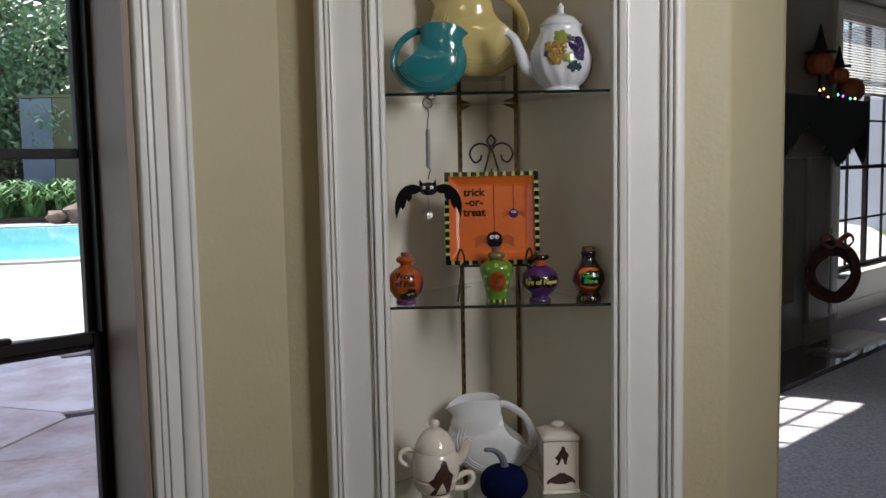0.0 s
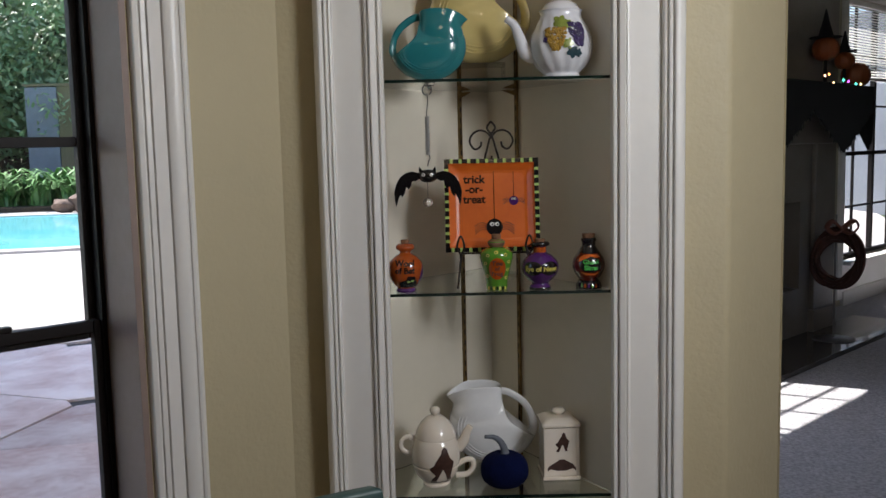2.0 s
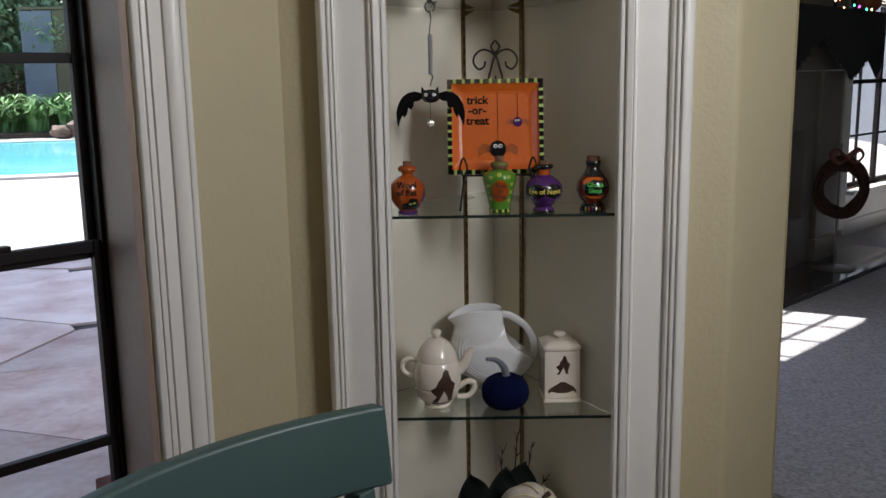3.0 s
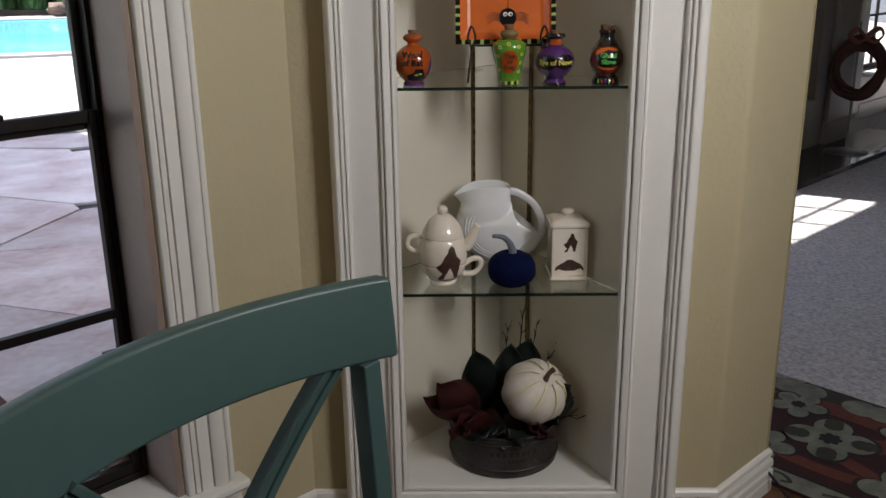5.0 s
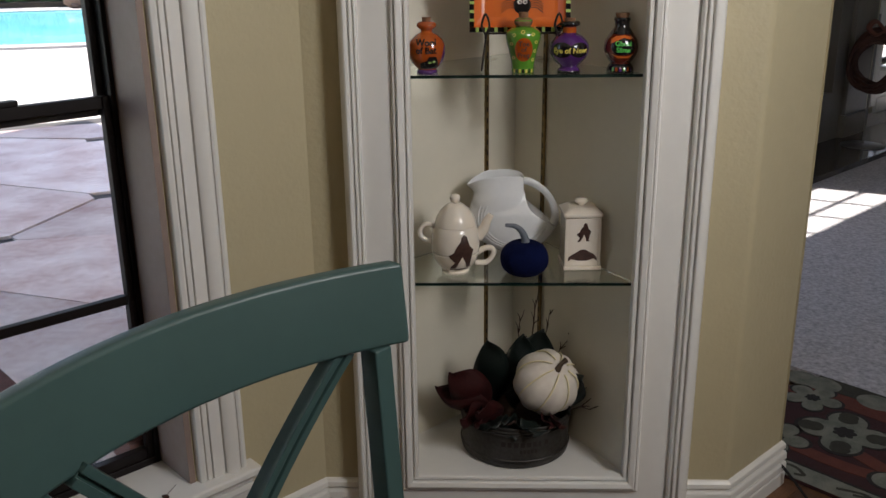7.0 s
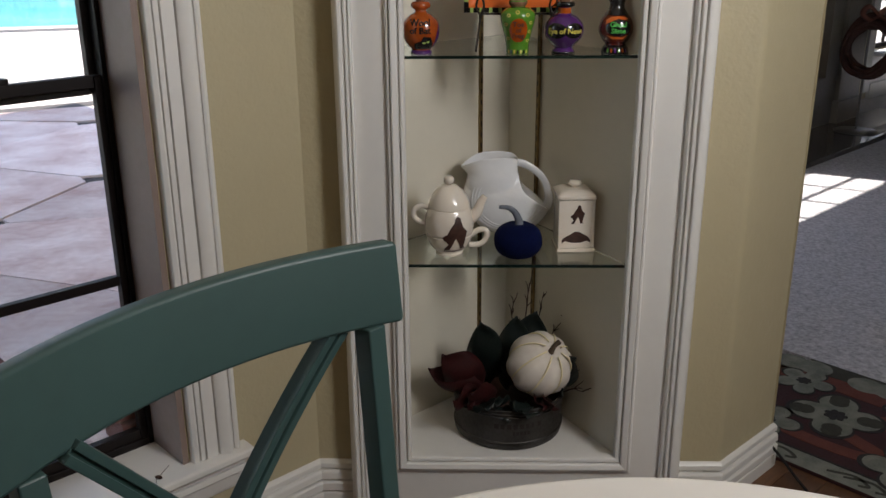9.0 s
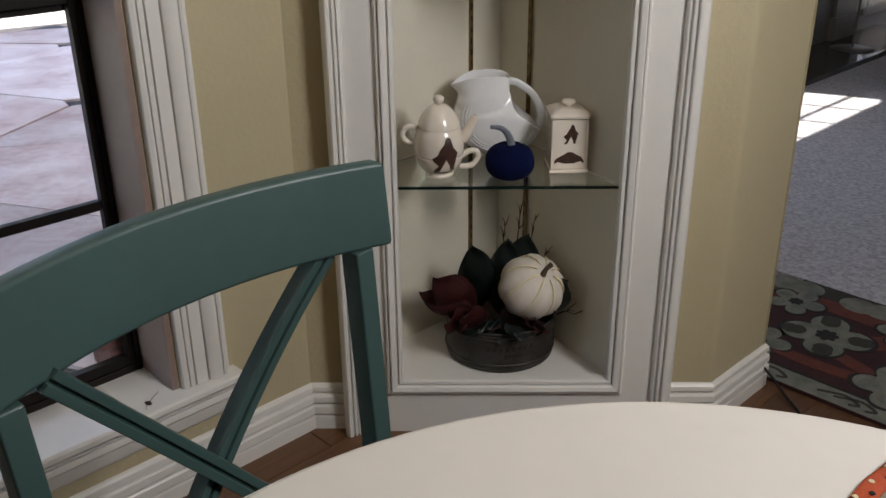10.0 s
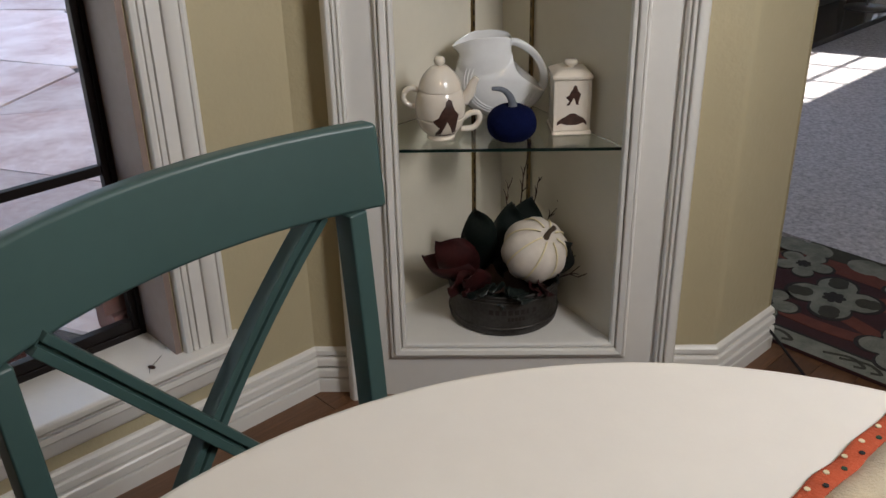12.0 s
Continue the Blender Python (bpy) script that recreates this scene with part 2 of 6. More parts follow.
# window wall with its opening, in the diagonal frame
S0, S1, WZ0, WZ1 = -1.25, -0.324, 0.218, 2.15
bm = bx(-2.6, S0, 0, 0.16, 0, Z_CEIL)
bx(S1, 0.0, 0, 0.16, 0, Z_CEIL, bm)
bx(S0, S1, 0, 0.16, 0, WZ0, bm)
bx(S0, S1, 0, 0.16, WZ1, Z_CEIL, bm)
wall_w = tagged(part("wall_window", bm, WALL, m=DIAG), "beige textured wall round the nook window", "wall", kind="structure")

win = thing("window_1", "dark bronze metal sash window in a white casing", "window", DIAG, kind="structure")
# jambs in a darker taupe than the white head and casing
part("jamb", bx(S1 - 0.002, S1 + 0.010, -0.002, 0.165, WZ0, WZ1), JAMB, win, "taupe jamb")
part("jamb", bx(S0 - 0.010, S0 + 0.002, -0.002, 0.165, WZ0, WZ1), JAMB, win, "taupe jamb")
part("head", bx(S0, S1, -0.002, 0.165, WZ1 - 0.012, WZ1 + 0.002), TRIM, win, "white head")
CAS = [(0, 0), (0, 0.012), (0.002, 0.016), (0.010, 0.0185), (0.0135, 0.017), (0.0137, 0.009), (0.0160, 0.009), (0.0162, 0.017), (0.0245, 0.0185), (0.0265, 0.0165), (0.0267, 0.010), (0.0290, 0.010), (0.0292, 0.0185),
       (0.054, 0.0185), (0.0542, 0.010), (0.0566, 0.010), (0.0568, 0.020), (0.062, 0.025), (0.074, 0.030), (0.084, 0.027), (0.0865, 0.023), (0.0867, 0.014), (0.0890, 0.014), (0.0892, 0.022), (0.094, 0.025), (0.100, 0.023), (0.103, 0.018), (0.103, 0)]
C0 = S1 + 0.014
part("casing", prism([(C0 + a, -b) for a, b in CAS], 0.243, WZ1 + 0.1), TRIM, win, "fluted white casing", bevel=0.0012)
part("casing", prism([(S0 - 0.016 - a, -b) for a, b in CAS], 0.243, WZ1 + 0.1), TRIM, win, "fluted white casing")
part("casing", prism([(-b, WZ1 + 0.0 + a) for a, b in CAS], S0 - 0.016, C0, "x"), TRIM, win, "fluted white casing")
# stool and apron
part("sill", prism([(0.135, 0.243), (-0.038, 0.243), (-0.044, 0.239), (-0.045, 0.228), (-0.040, 0.222), (-0.030, 0.219), (-0.004, 0.219), (-0.004, 0.215), (0.135, 0.215)], S0 - 0.14, S1 + 0.137, "x"), TRIM, win, "white window stool", bevel=0.002)
part("apron", prism([(0, 0.219), (-0.030, 0.219), (-0.031, 0.2105), (-0.024, 0.2085), (-0.016, 0.2080), (-0.016, 0.2050), (-0.028, 0.2045), (-0.030, 0.193), (-0.026, 0.187), (-0.014, 0.1865), (-0.014, 0.1835), (-0.020, 0.183), (-0.017, 0.160), (-0.010, 0.150), (-0.004, 0.146), (0, 0.146)], S0 - 0.12, S1 + 0.124, "x"), TRIM, win, "moulded white apron", bevel=0.001)
# dark frame
FY0, FY1 = 0.124, 0.155
part("frame", bx(S1 - 0.012, S1 - 0.0025, FY0 - 0.006, FY1 + 0.01, 0.243, WZ1), BRONZE, win, bevel=0.002)
part("frame", bx(S0 + 0.0025, S0 + 0.012, FY0 - 0.006, FY1 + 0.01, 0.243, WZ1), BRONZE, win, bevel=0.002)
part("frame", bx(S0 + 0.012, S1 - 0.012, FY0 - 0.004, FY1 + 0.008, 0.236, 0.258), BRONZE, win, bevel=0.002)


def sash(z0, z1, y0, muntins, name):
    a, b = S0 + 0.0125, S1 - 0.0125
    s = part(name, bx(b - 0.0135, b, y0, y0 + 0.02, z0, z1), BRONZE, win, bevel=0.0015)
    part("stile", bx(a, a + 0.015, y0, y0 + 0.02, z0, z1), BRONZE, s, bevel=0.0015)
    part("rail", bx(a + 0.015, b - 0.015, y0, y0 + 0.02, z0, z0 + 0.022), BRONZE, s, bevel=0.0015)
    part("rail", bx(a + 0.015, b - 0.015, y0, y0 + 0.02, z1 - 0.022, z1), BRONZE, s, bevel=0.0015)
    for z in muntins:
        part("muntin", bx(a + 0.015, b - 0.015, y0 + 0.002, y0 + 0.018, z - 0.0095, z + 0.0095), BRONZE, s, bevel=0.0015)
    zs = [z0] + list(muntins) + [z1]
    for z, zz in zip(zs, zs[1:]):
        p = part("pane", bx(a + 0.012, b - 0.012, y0 + 0.009, y0 + 0.012, z + 0.004, zz - 0.004), PANE, s, "clear glass pane")
        p.visible_shadow = False
    return s


low = sash(0.258, 1.000, FY0, (0.606,), "lower_sash")
up = sash(0.963, WZ1 - 0.012, FY0 + 0.022, (1.333, 1.72), "upper_sash")
part("latch", prism(rounded(-0.035, 0.035, -0.012, 0.012, 0.008), 1.000, 1.010), BRONZE, low, "dark metal sash latch", bevel=0.002, m=pose(-0.53, FY0 + 0.010, 0))
part("latch", prism(rounded(-0.035, 0.035, -0.012, 0.012, 0.008), 1.000, 1.010), BRONZE, low, "dark metal sash latch", bevel=0.002, m=pose(-1.0, FY0 + 0.010, 0))

# baseboards
BASE = [(0, 0), (0.015, 0), (0.015, 0.030), (0.014, 0.034), (0.006, 0.035), (0.006, 0.040), (0.016, 0.041), (0.016, 0.058), (0.013, 0.062), (0.005, 0.063), (0.005, 0.069), (0.015, 0.070), (0.014, 0.084), (0.011, 0.089), (0.004, 0.090), (0.004, 0.096), (0.011, 0.097), (0.010, 0.107), (0.005, 0.112), (0, 0.114)]


def baseboard(name, m, a, b, ends=(0, 0)):
    """A moulded board along local x from a to b, proud towards -y; ends: mitre slopes."""
    bm = bmesh.new()
    lo = [bm.verts.new((a + ends[0] * d, -d, z)) for d, z in BASE]
    hi = [bm.verts.new((b + ends[1] * d, -d, z)) for d, z in BASE]
    bm.faces.new(lo)
    bm.faces.new(hi[::-1])
    for i in range(len(BASE)):
        j = (i + 1) % len(BASE)
        bm.faces.new((lo[i], lo[j], hi[j], hi[i]))
    return tagged(part(name, bm, TRIM, m=m), "moulded white painted baseboard", "baseboard", kind="structure")


T8 = math.tan(radians(22.5))
baseboard("baseboard_window", DIAG, -2.6, 0.0, (0, -T8))
baseboard("baseboard_cabinet", pose(0.03, 2.06, 0), 0.0, 0.079, (T8, 0))
baseboard("baseboard_splay", pose(0.83, 2.06, 0), 0.0, 0.100, (0, T8))
baseboard("baseboard_splay_return", RIGHT, 0.0, 0.2447, (-T8, 0.3))

# ---- corner cabinet ----
X0, X1, NZ0, NZ1 = 0.239, 0.691, 0.136, 2.2        # its opening
cab = thing("corner_cabinet", "white built-in corner cabinet with open front and moulded face", "cabinet", pose(0, 0, 0))
bm = bx(0.140, X0, 2.035, 2.053, 0, Z_CEIL)
bx(X1, 0.790, 2.035, 2.053, 0, Z_CEIL, bm)
bx(X0, X1, 2.035, 2.053, 0, NZ0, bm)
bx(X0, X1, 2.035, 2.053, NZ1, Z_CEIL, bm)
part("face_frame", bm, TRIM, cab)
part("bead", frame_loop(X0, X1, NZ0, NZ1, [(-0.002, -0.018), (-0.002, 0.003), (0.000, 0.006), (0.0055, 0.007), (0.007, 0.0055), (0.0072, -0.001), (0.0095, -0.001), (0.0098, 0.010), (0.012, 0.013), (0.021, 0.0155), (0.0235, 0.0145), (0.0238, 0.006), (0.0262, 0.006), (0.0265, 0.0105), (0.030, 0.010), (0.0325, 0.006), (0.033, 0.0), (0.033, -0.004)], 2.035), TRIM, cab, "stepped white moulding")
OUT = [(0, 2.065), (0, 2.022), (0.004, 2.014), (0.012, 2.009), (0.018, 2.0105), (0.0195, 2.013), (0.0197, 2.022), (0.0220, 2.022), (0.0222, 2.0145), (0.0265, 2.015), (0.0280, 2.017), (0.0282, 2.026), (0.0305, 2.026), (0.0307, 2.020), (0.0345, 2.0215), (0.036, 2.030), (0.036, 2.053)]
part("edge_moulding", prism([(0.108 + a, b) for a, b in OUT], 0, Z_CEIL), TRIM, cab, "rounded white moulding", bevel=0.001)
part("edge_moulding", prism([(0.830 - a * 1.2, b) for a, b in OUT], 0, Z_CEIL), TRIM, cab, "rounded white moulding", bevel=0.001)
CX, CY = 0.464, 2.469                                # the inner back corner
part("side_panel", prism([(0.136, 2.062), (0.136, 2.141), (CX, CY), (CX - 0.02, CY + 0.02), (0.110, 2.143), (0.110, 2.064)], 0.10, 2.25), NICHE, cab, "cream painted panel")
part("side_panel", prism([(CX, CY), (0.7015, 2.0575), (0.722, 2.068), (CX, CY + 0.04)], 0.10, 2.25), NICHE, cab, "cream painted panel")
part("bottom_panel", prism([(0.136, 2.053), (0.704, 2.053), (CX, CY), (0.136, 2.141)], 0.105, 0.125), TRIM, cab, "white painted bottom")
part("top_panel", prism([(0.136, 2.053), (0.704, 2.053), (CX, CY), (0.136, 2.141)], 2.22, 2.25), TRIM, cab)


def standard(m):
    s = part("shelf_standard", bx(-0.0050, 0.0050, -0.005, 0.0, 0.14, 2.2), BRASS, cab, "aged brass slotted strip", m=m)
    bm = bmesh.new()
    for i in range(78):
        bx(-0.0016, 0.0016, -0.0056, -0.0048, 0.17 + 0.0254 * i, 0.182 + 0.0254 * i, bm)
    tagged(part("slot", bm, BLACKM, s, "dark slots"), kind="stuff")
    for z in (1.44, 1.009, 0.5795):
        part("bracket", prism([(-0.004, z - 0.018), (-0.034, z - 0.008), (-0.038, z - 0.005), (-0.004, z - 0.005)], -0.002, 0.002, "x"), BRASS, s, "brass shelf bracket")
        part("clip", bx(-0.009, 0.009, -0.014, -0.005, z - 0.009, z - 0.0055), BRASS, s, "brass shelf clip")


standard(pose(0.3925, 2.3975, 0, 0, 0, 45))
standard(pose(0.5265, 2.354, 0, 0, 0, -60))
SHELF = (1.440, 1.009, 0.5795)
for z in SHELF:
    sh = thing("glass_shelf", "clear glass shelf with a dark green front edge", "shelf", pose(0, 0, z - 0.003), "glass shelves")
    g = part("glass", prism([(0.150, 2.060), (0.696, 2.060), (CX, CY - 0.016), (0.150, 2.148)], 0, 0.006), SHELF_GLASS, sh)
    part("front_edge", bx(0.150, 0.696, 2.0565, 2.0595, 0.0005, 0.0055), EDGE_GLASS, sh, "dark green polished edge")
    g.visible_shadow = False

# ---- table and chair ----
tab = thing("dining_table", "round white-topped dining table", "table", pose(0.535, 0.535, 0))
part("tabletop", lathe([(0, 0.712), (0.485, 0.712), (0.505, 0.716), (0.512, 0.724), (0.512, 0.733), (0.509, 0.738), (0.504, 0.740), (0, 0.740)], 128), TABLE, tab)
part("pedestal", lathe([(0, 0.03), (0.05, 0.03), (0.06, 0.1), (0.045, 0.2), (0.07, 0.35), (0.05, 0.55), (0.09, 0.70), (0.2, 0.712), (0, 0.712)], 32), TABLE_EDGE, tab, smooth=True)
for k in range(4):
    part("foot", prism([(0.03, 0.05), (0.03, 0.16), (0.15, 0.10), (0.36, 0.04), (0.38, 0.0), (0.33, 0.0), (0.15, 0.045)], -0.03, 0.03, "y"), TABLE_EDGE, tab, bevel=0.006, m=pose(0, 0, 0, 0, 0, 45 + 90 * k))

chair = thing("dining_chair", "teal painted wooden dining chair with crossed back", "chair", pose(0.1030, 1.1480, 0, 0, 0, 50.2))
HALF, SAG = 0.256, 0.0585


def bow(u):
    return SAG * (1 - (u / HALF) ** 2)


def back_y(z):
    return 0.045 * max(0.0, (z - 0.45) / 0.43) - 0.045


def curved_bar(rows, thick, mat, name, label="", bev=0.003):
    """A bent board: rows of (u, z_low, z_high), following the chair back's bow."""
    bm = bmesh.new()
    rings = []
    for u, z0, z1 in rows:
        rings.append([bm.verts.new((u, bow(u) + back_y(z) + d, z)) for d, z in ((-thick / 2, z0), (thick / 2, z0), (thick / 2, z1), (-thick / 2, z1))])
    for a, b in zip(rings, rings[1:]):
        for i in range(4):
            bm.faces.new((a[i], a[(i + 1) % 4], b[(i + 1) % 4], b[i]))
    bm.faces.new(rings[0])
    bm.faces.new(rings[-1][::-1])
    return part(name, bm, mat, chair, label, bevel=bev)


N = 28
curved_bar([(-HALF + 2 * HALF * i / N, 0.775, 0.880) for i in range(N + 1)], 0.024, CHAIR, "top_rail", bev=0.006)
curved_bar([(-0.205 + 0.41 * i / N, 0.462, 0.50) for i in range(N + 1)], 0.022, CHAIR, "lower_rail", bev=0.004)
for sgn in (-1, 1):
    u = sgn * 0.219
    bm = bmesh.new()
    rings = []
    for z in (0.0, 0.2, 0.43, 0.55, 0.66, 0.776):
        y = bow(u) + back_y(z) if z > 0.43 else bow(u) - 0.045 + (0.43 - z) * 0.18
        uu = u - sgn * (0.031 if sgn > 0 else 0.020) * (0.78 - z)
        w = 0.0140
        rings.append([bm.verts.new((uu + a * w, y + b * 0.015, z)) for a, b in ((-1, -1), (1, -1), (1, 1), (-1, 1))])
    for a, b in zip(rings, rings[1:]):
        for i in range(4):
            bm.faces.new((a[i], a[(i + 1) % 4], b[(i + 1) % 4], b[i]))
    bm.faces.new(rings[0])
    bm.faces.new(rings[-1])
    part("post", bm, CHAIR, chair, bevel=0.003)
    part("front_leg", prism(rounded(u - 0.018, u + 0.018, -0.40, -0.364, 0.004), 0, 0.43), CHAIR, chair, bevel=0.002)
    # crossing slats, each with a groove between two raised strips
    for off, hw, pr, nm in ((0.0, 0.0130, 0.000, "cross_slat"), (0.0078, 0.0052, 0.005, "slat_strip"), (-0.0078, 0.0052, 0.005, "slat_strip")):
        bm = bmesh.new()
        rings = []
        for i in range(17):
            t = i / 16
            u0 = 0.183 - 0.268 * t if sgn > 0 else -0.174 + 0.262 * t
            z = 0.778 - 0.318 * t
            dd = Vector((-0.268 if sgn > 0 else 0.262, -0.318)).normalized()
            nx, nz = -dd.y, dd.x
            y = bow(u0) + back_y(z) + (0.009 if sgn > 0 else -0.006)
            rings.append([bm.verts.new((u0 + nx * (off + s * hw), y + d, z + nz * (off + s * hw))) for s, d in ((-1, -0.007 - pr), (1, -0.007 - pr), (1, 0.011), (-1, 0.011))])
        for a, b in zip(rings, rings[1:]):
            for i in range(4):
                bm.faces.new((a[i], a[(i + 1) % 4], b[(i + 1) % 4], b[i]))
        bm.faces.new(rings[0])
        bm.faces.new(rings[-1])
        part(nm, bm, CHAIR, chair, bevel=0.0012)
part("seat", prism(rounded(-0.22, 0.22, -0.41, 0.0, 0.04), 0.43, 0.458), CHAIR, chair, bevel=0.006)

# ---- structure: closing walls and ceiling ----
def wall(name, poly, label="unseen painted closing wall", mat=None, z0=0.0, z1=Z_CEIL):
    return tagged(part(name, prism(poly, z0, z1), mat or WALL), label, "wall", kind="structure")


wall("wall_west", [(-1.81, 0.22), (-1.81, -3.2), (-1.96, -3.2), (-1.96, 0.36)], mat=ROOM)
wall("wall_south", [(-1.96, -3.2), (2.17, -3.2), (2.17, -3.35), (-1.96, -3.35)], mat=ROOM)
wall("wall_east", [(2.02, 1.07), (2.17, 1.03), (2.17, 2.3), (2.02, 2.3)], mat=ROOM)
FILL_WALL = pose(1.12, 0.17, 0, 0, 0, 45)        # unseen wall added behind the table to hold the fill lamp, x along it
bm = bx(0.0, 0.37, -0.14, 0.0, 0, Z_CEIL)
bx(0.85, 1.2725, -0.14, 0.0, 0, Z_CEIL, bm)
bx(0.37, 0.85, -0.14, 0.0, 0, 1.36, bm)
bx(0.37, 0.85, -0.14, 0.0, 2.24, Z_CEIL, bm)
tagged(part("wall_fill", bm, ROOM, m=FILL_WALL), "unseen added wall with an opening for the fill lamp", "wall", kind="structure")
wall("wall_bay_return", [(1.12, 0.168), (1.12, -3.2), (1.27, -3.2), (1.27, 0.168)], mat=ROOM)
# unseen closing wall, opened only to hold the carpet's fill lamp
bm = bx(2.17, 2.6, 2.15, 2.3, 0, Z_CEIL)
bx(3.8, 9.15, 2.15, 2.3, 0, Z_CEIL, bm)
bx(2.6, 3.8, 2.15, 2.3, 0, 1.25, bm)
bx(2.6, 3.8, 2.15, 2.3, 2.25, Z_CEIL, bm)
tagged(part("wall_living_south", bm, LIVING_WALL), "unseen beige wall with an opening for the fill lamp", "wall", kind="structure")
wall("wall_living_east", [(9.0, 2.3), (9.15, 2.3), (9.15, 12.95), (9.0, 12.95)], mat=LIVING_WALL)
ceiling = tagged(part("ceiling", prism([(-1.96, -3.35), (2.17, -3.35), (2.17, 2.15), (9.15, 2.15), (9.15, 13.15), (-0.40, 3.60), (1.0, 2.25), (0.05, 2.25), (-1.98, 0.24)], Z_CEIL, Z_CEIL + 0.1), CEIL), "pale painted ceiling", "ceiling", kind="structure")

# ---- living room wall, its windows and fireplace, in its own diagonal frame ----
LIV = pose(0, 3.9, 0, 0, 0, 45)
AW0, AW1, BW0, BW1, LZ0, LZ1 = 0.55, 2.12, 4.82, 7.16, 0.36, 2.38
bm = bx(-0.5, AW0, 0, 0.14, 0, Z_CEIL)
for a, b in ((AW1, BW0), (BW1, 12.9)):
    bx(a, b, 0, 0.14, 0, Z_CEIL, bm)
for a, b in ((AW0, AW1), (BW0, BW1)):
    bx(a, b, 0, 0.14, 0, LZ0, bm)
    bx(a, b, 0, 0.14, LZ1, Z_CEIL, bm)
tagged(part("wall_living_north", bm, LIVING_WALL, m=LIV), "shaded beige living room wall", "wall", kind="structure")


def grid_window(name, a, b, cols, rows, blinds):
    w = thing(name, "living room window with dark divided panes and white casing", "window", LIV, kind="structure")
    for s in (a - 0.10, b):
        c = part("casing", bx(s, s + 0.10, -0.022, -0.001, 0.06, LZ1 + 0.1), TRIM, w, "fluted white casing", bevel=0.003)
        for k in range(3):
            part("flute", bx(s + 0.018 + 0.025 * k, s + 0.031 + 0.025 * k, -0.027, -0.0215, 0.20, LZ1), TRIM, c)
    part("casing", bx(a, b, -0.022, -0.001, LZ1, LZ1 + 0.1), TRIM, w, "white casing", bevel=0.003)
    part("sill", bx(a - 0.02, b + 0.02, -0.09, 0.05, LZ0 - 0.03, LZ0), TRIM, w, "white sill", bevel=0.004)
    part("panel", bx(a, b, -0.015, -0.001, 0.12, LZ0 - 0.03), TRIM, w, "white panel below the sill", bevel=0.003)
    part("baseboard", bx(a, b, -0.03, -0.001, 0.0, 0.12), TRIM, w, "white baseboard", bevel=0.004)
    mid = a + (b - a) / 3
    for s in (a + 0.02, mid, b - 0.02):
        part("stile", bx(s - 0.02, s + 0.02, 0.06, 0.10, LZ0, LZ1), BRONZE, w, bevel=0.002)
    for z in (LZ0 + 0.015, 1.19, LZ1 - 0.015):
        part("rail", bx(a, b, 0.062, 0.098, z - 0.016, z + 0.016), BRONZE, w, bevel=0.002)
    for i in range(1, cols):
        s = a + (b - a) * i / cols
        if abs(s - mid) > 0.05:
            part("muntin", bx(s - 0.008, s + 0.008, 0.070, 0.090, LZ0, LZ1), BRONZE, w)
    for i in range(1, rows):
        z = LZ0 + (LZ1 - LZ0) * i / rows
        if abs(z - 1.19) > 0.1:
            part("muntin", bx(a, b, 0.071, 0.089, z - 0.008, z + 0.008), BRONZE, w)
    p = part("pane", bx(a, b, 0.078, 0.081, LZ0, LZ1), PANE, w, "clear glass")
    p.visible_shadow = False
    if blinds:
        bl = tagged(part("window_blind", bx(a, b, 0.012, 0.045, LZ1 - 0.04, LZ1), TRIM, m=LIV), "white slatted blind drawn partly down", "blind")
        for i in range(26):
            z = LZ1 - 0.055 - 0.021 * i
            bm = bmesh.new()
            bx(-0.5 * (b - a) + 0.01, 0.5 * (b - a) - 0.01, -0.0125, 0.0125, -0.0009, 0.0009, bm)
            part("slat", bm, TRIM, bl, m=pose((a + b) / 2, 0.028, z, 38, 0, 0))
        part("bottom_rail", bx(a + 0.01, b - 0.01, 0.018, 0.040, 1.772, 1.792), TRIM, bl)
    return w


grid_window("window_2", AW0, AW1, 5, 5, False)
grid_window("window_3", BW0, BW1, 6, 5, True)

fire = thing("fireplace", "dark stone fireplace with mantel and polished hearth", "fireplace", LIV)
for a, b, z0, z1 in ((2.20, 2.66, 0, Z_CEIL), (3.445, 3.99, 0, Z_CEIL), (2.66, 3.445, 0.91, Z_CEIL), (2.66, 3.445, 0, 0.34)):
    part("chimney_face", bx(a, b, -0.283, -0.001, z0, z1), SURROUND, fire, "grey-brown painted surround")
part("firebox", bx(2.66, 3.445, -0.10, -0.0015, 0.34, 0.91), SOOT, fire, "black firebox")
part("hearth", bx(1.95, 4.35, -0.690, -0.284, 0.0, 0.035), HEARTH, fire, "polished dark stone hearth", bevel=0.006)
for a in (2.30, 3.60):
    p = part("pilaster", bx(a, a + 0.30, -0.315, -0.284, 0.035, 1.50), SURROUND, fire, bevel=0.006)
    part("pilaster_base", bx(a - 0.02, a + 0.32, -0.330, -0.284, 0.0355, 0.18), SURROUND, p, bevel=0.004)
part("frieze", bx(2.30, 3.90, -0.330, -0.284, 1.28, 1.55), SURROUND, fire, bevel=0.006)
part("mantel_shelf", prism([(-0.284, 1.552), (-0.40, 1.552), (-0.43, 1.58), (-0.47, 1.59), (-0.49, 1.61), (-0.49, 1.645), (-0.284, 1.645)], 2.14, 4.05, "x"), SURROUND, fire, "moulded mantel shelf", bevel=0.004)

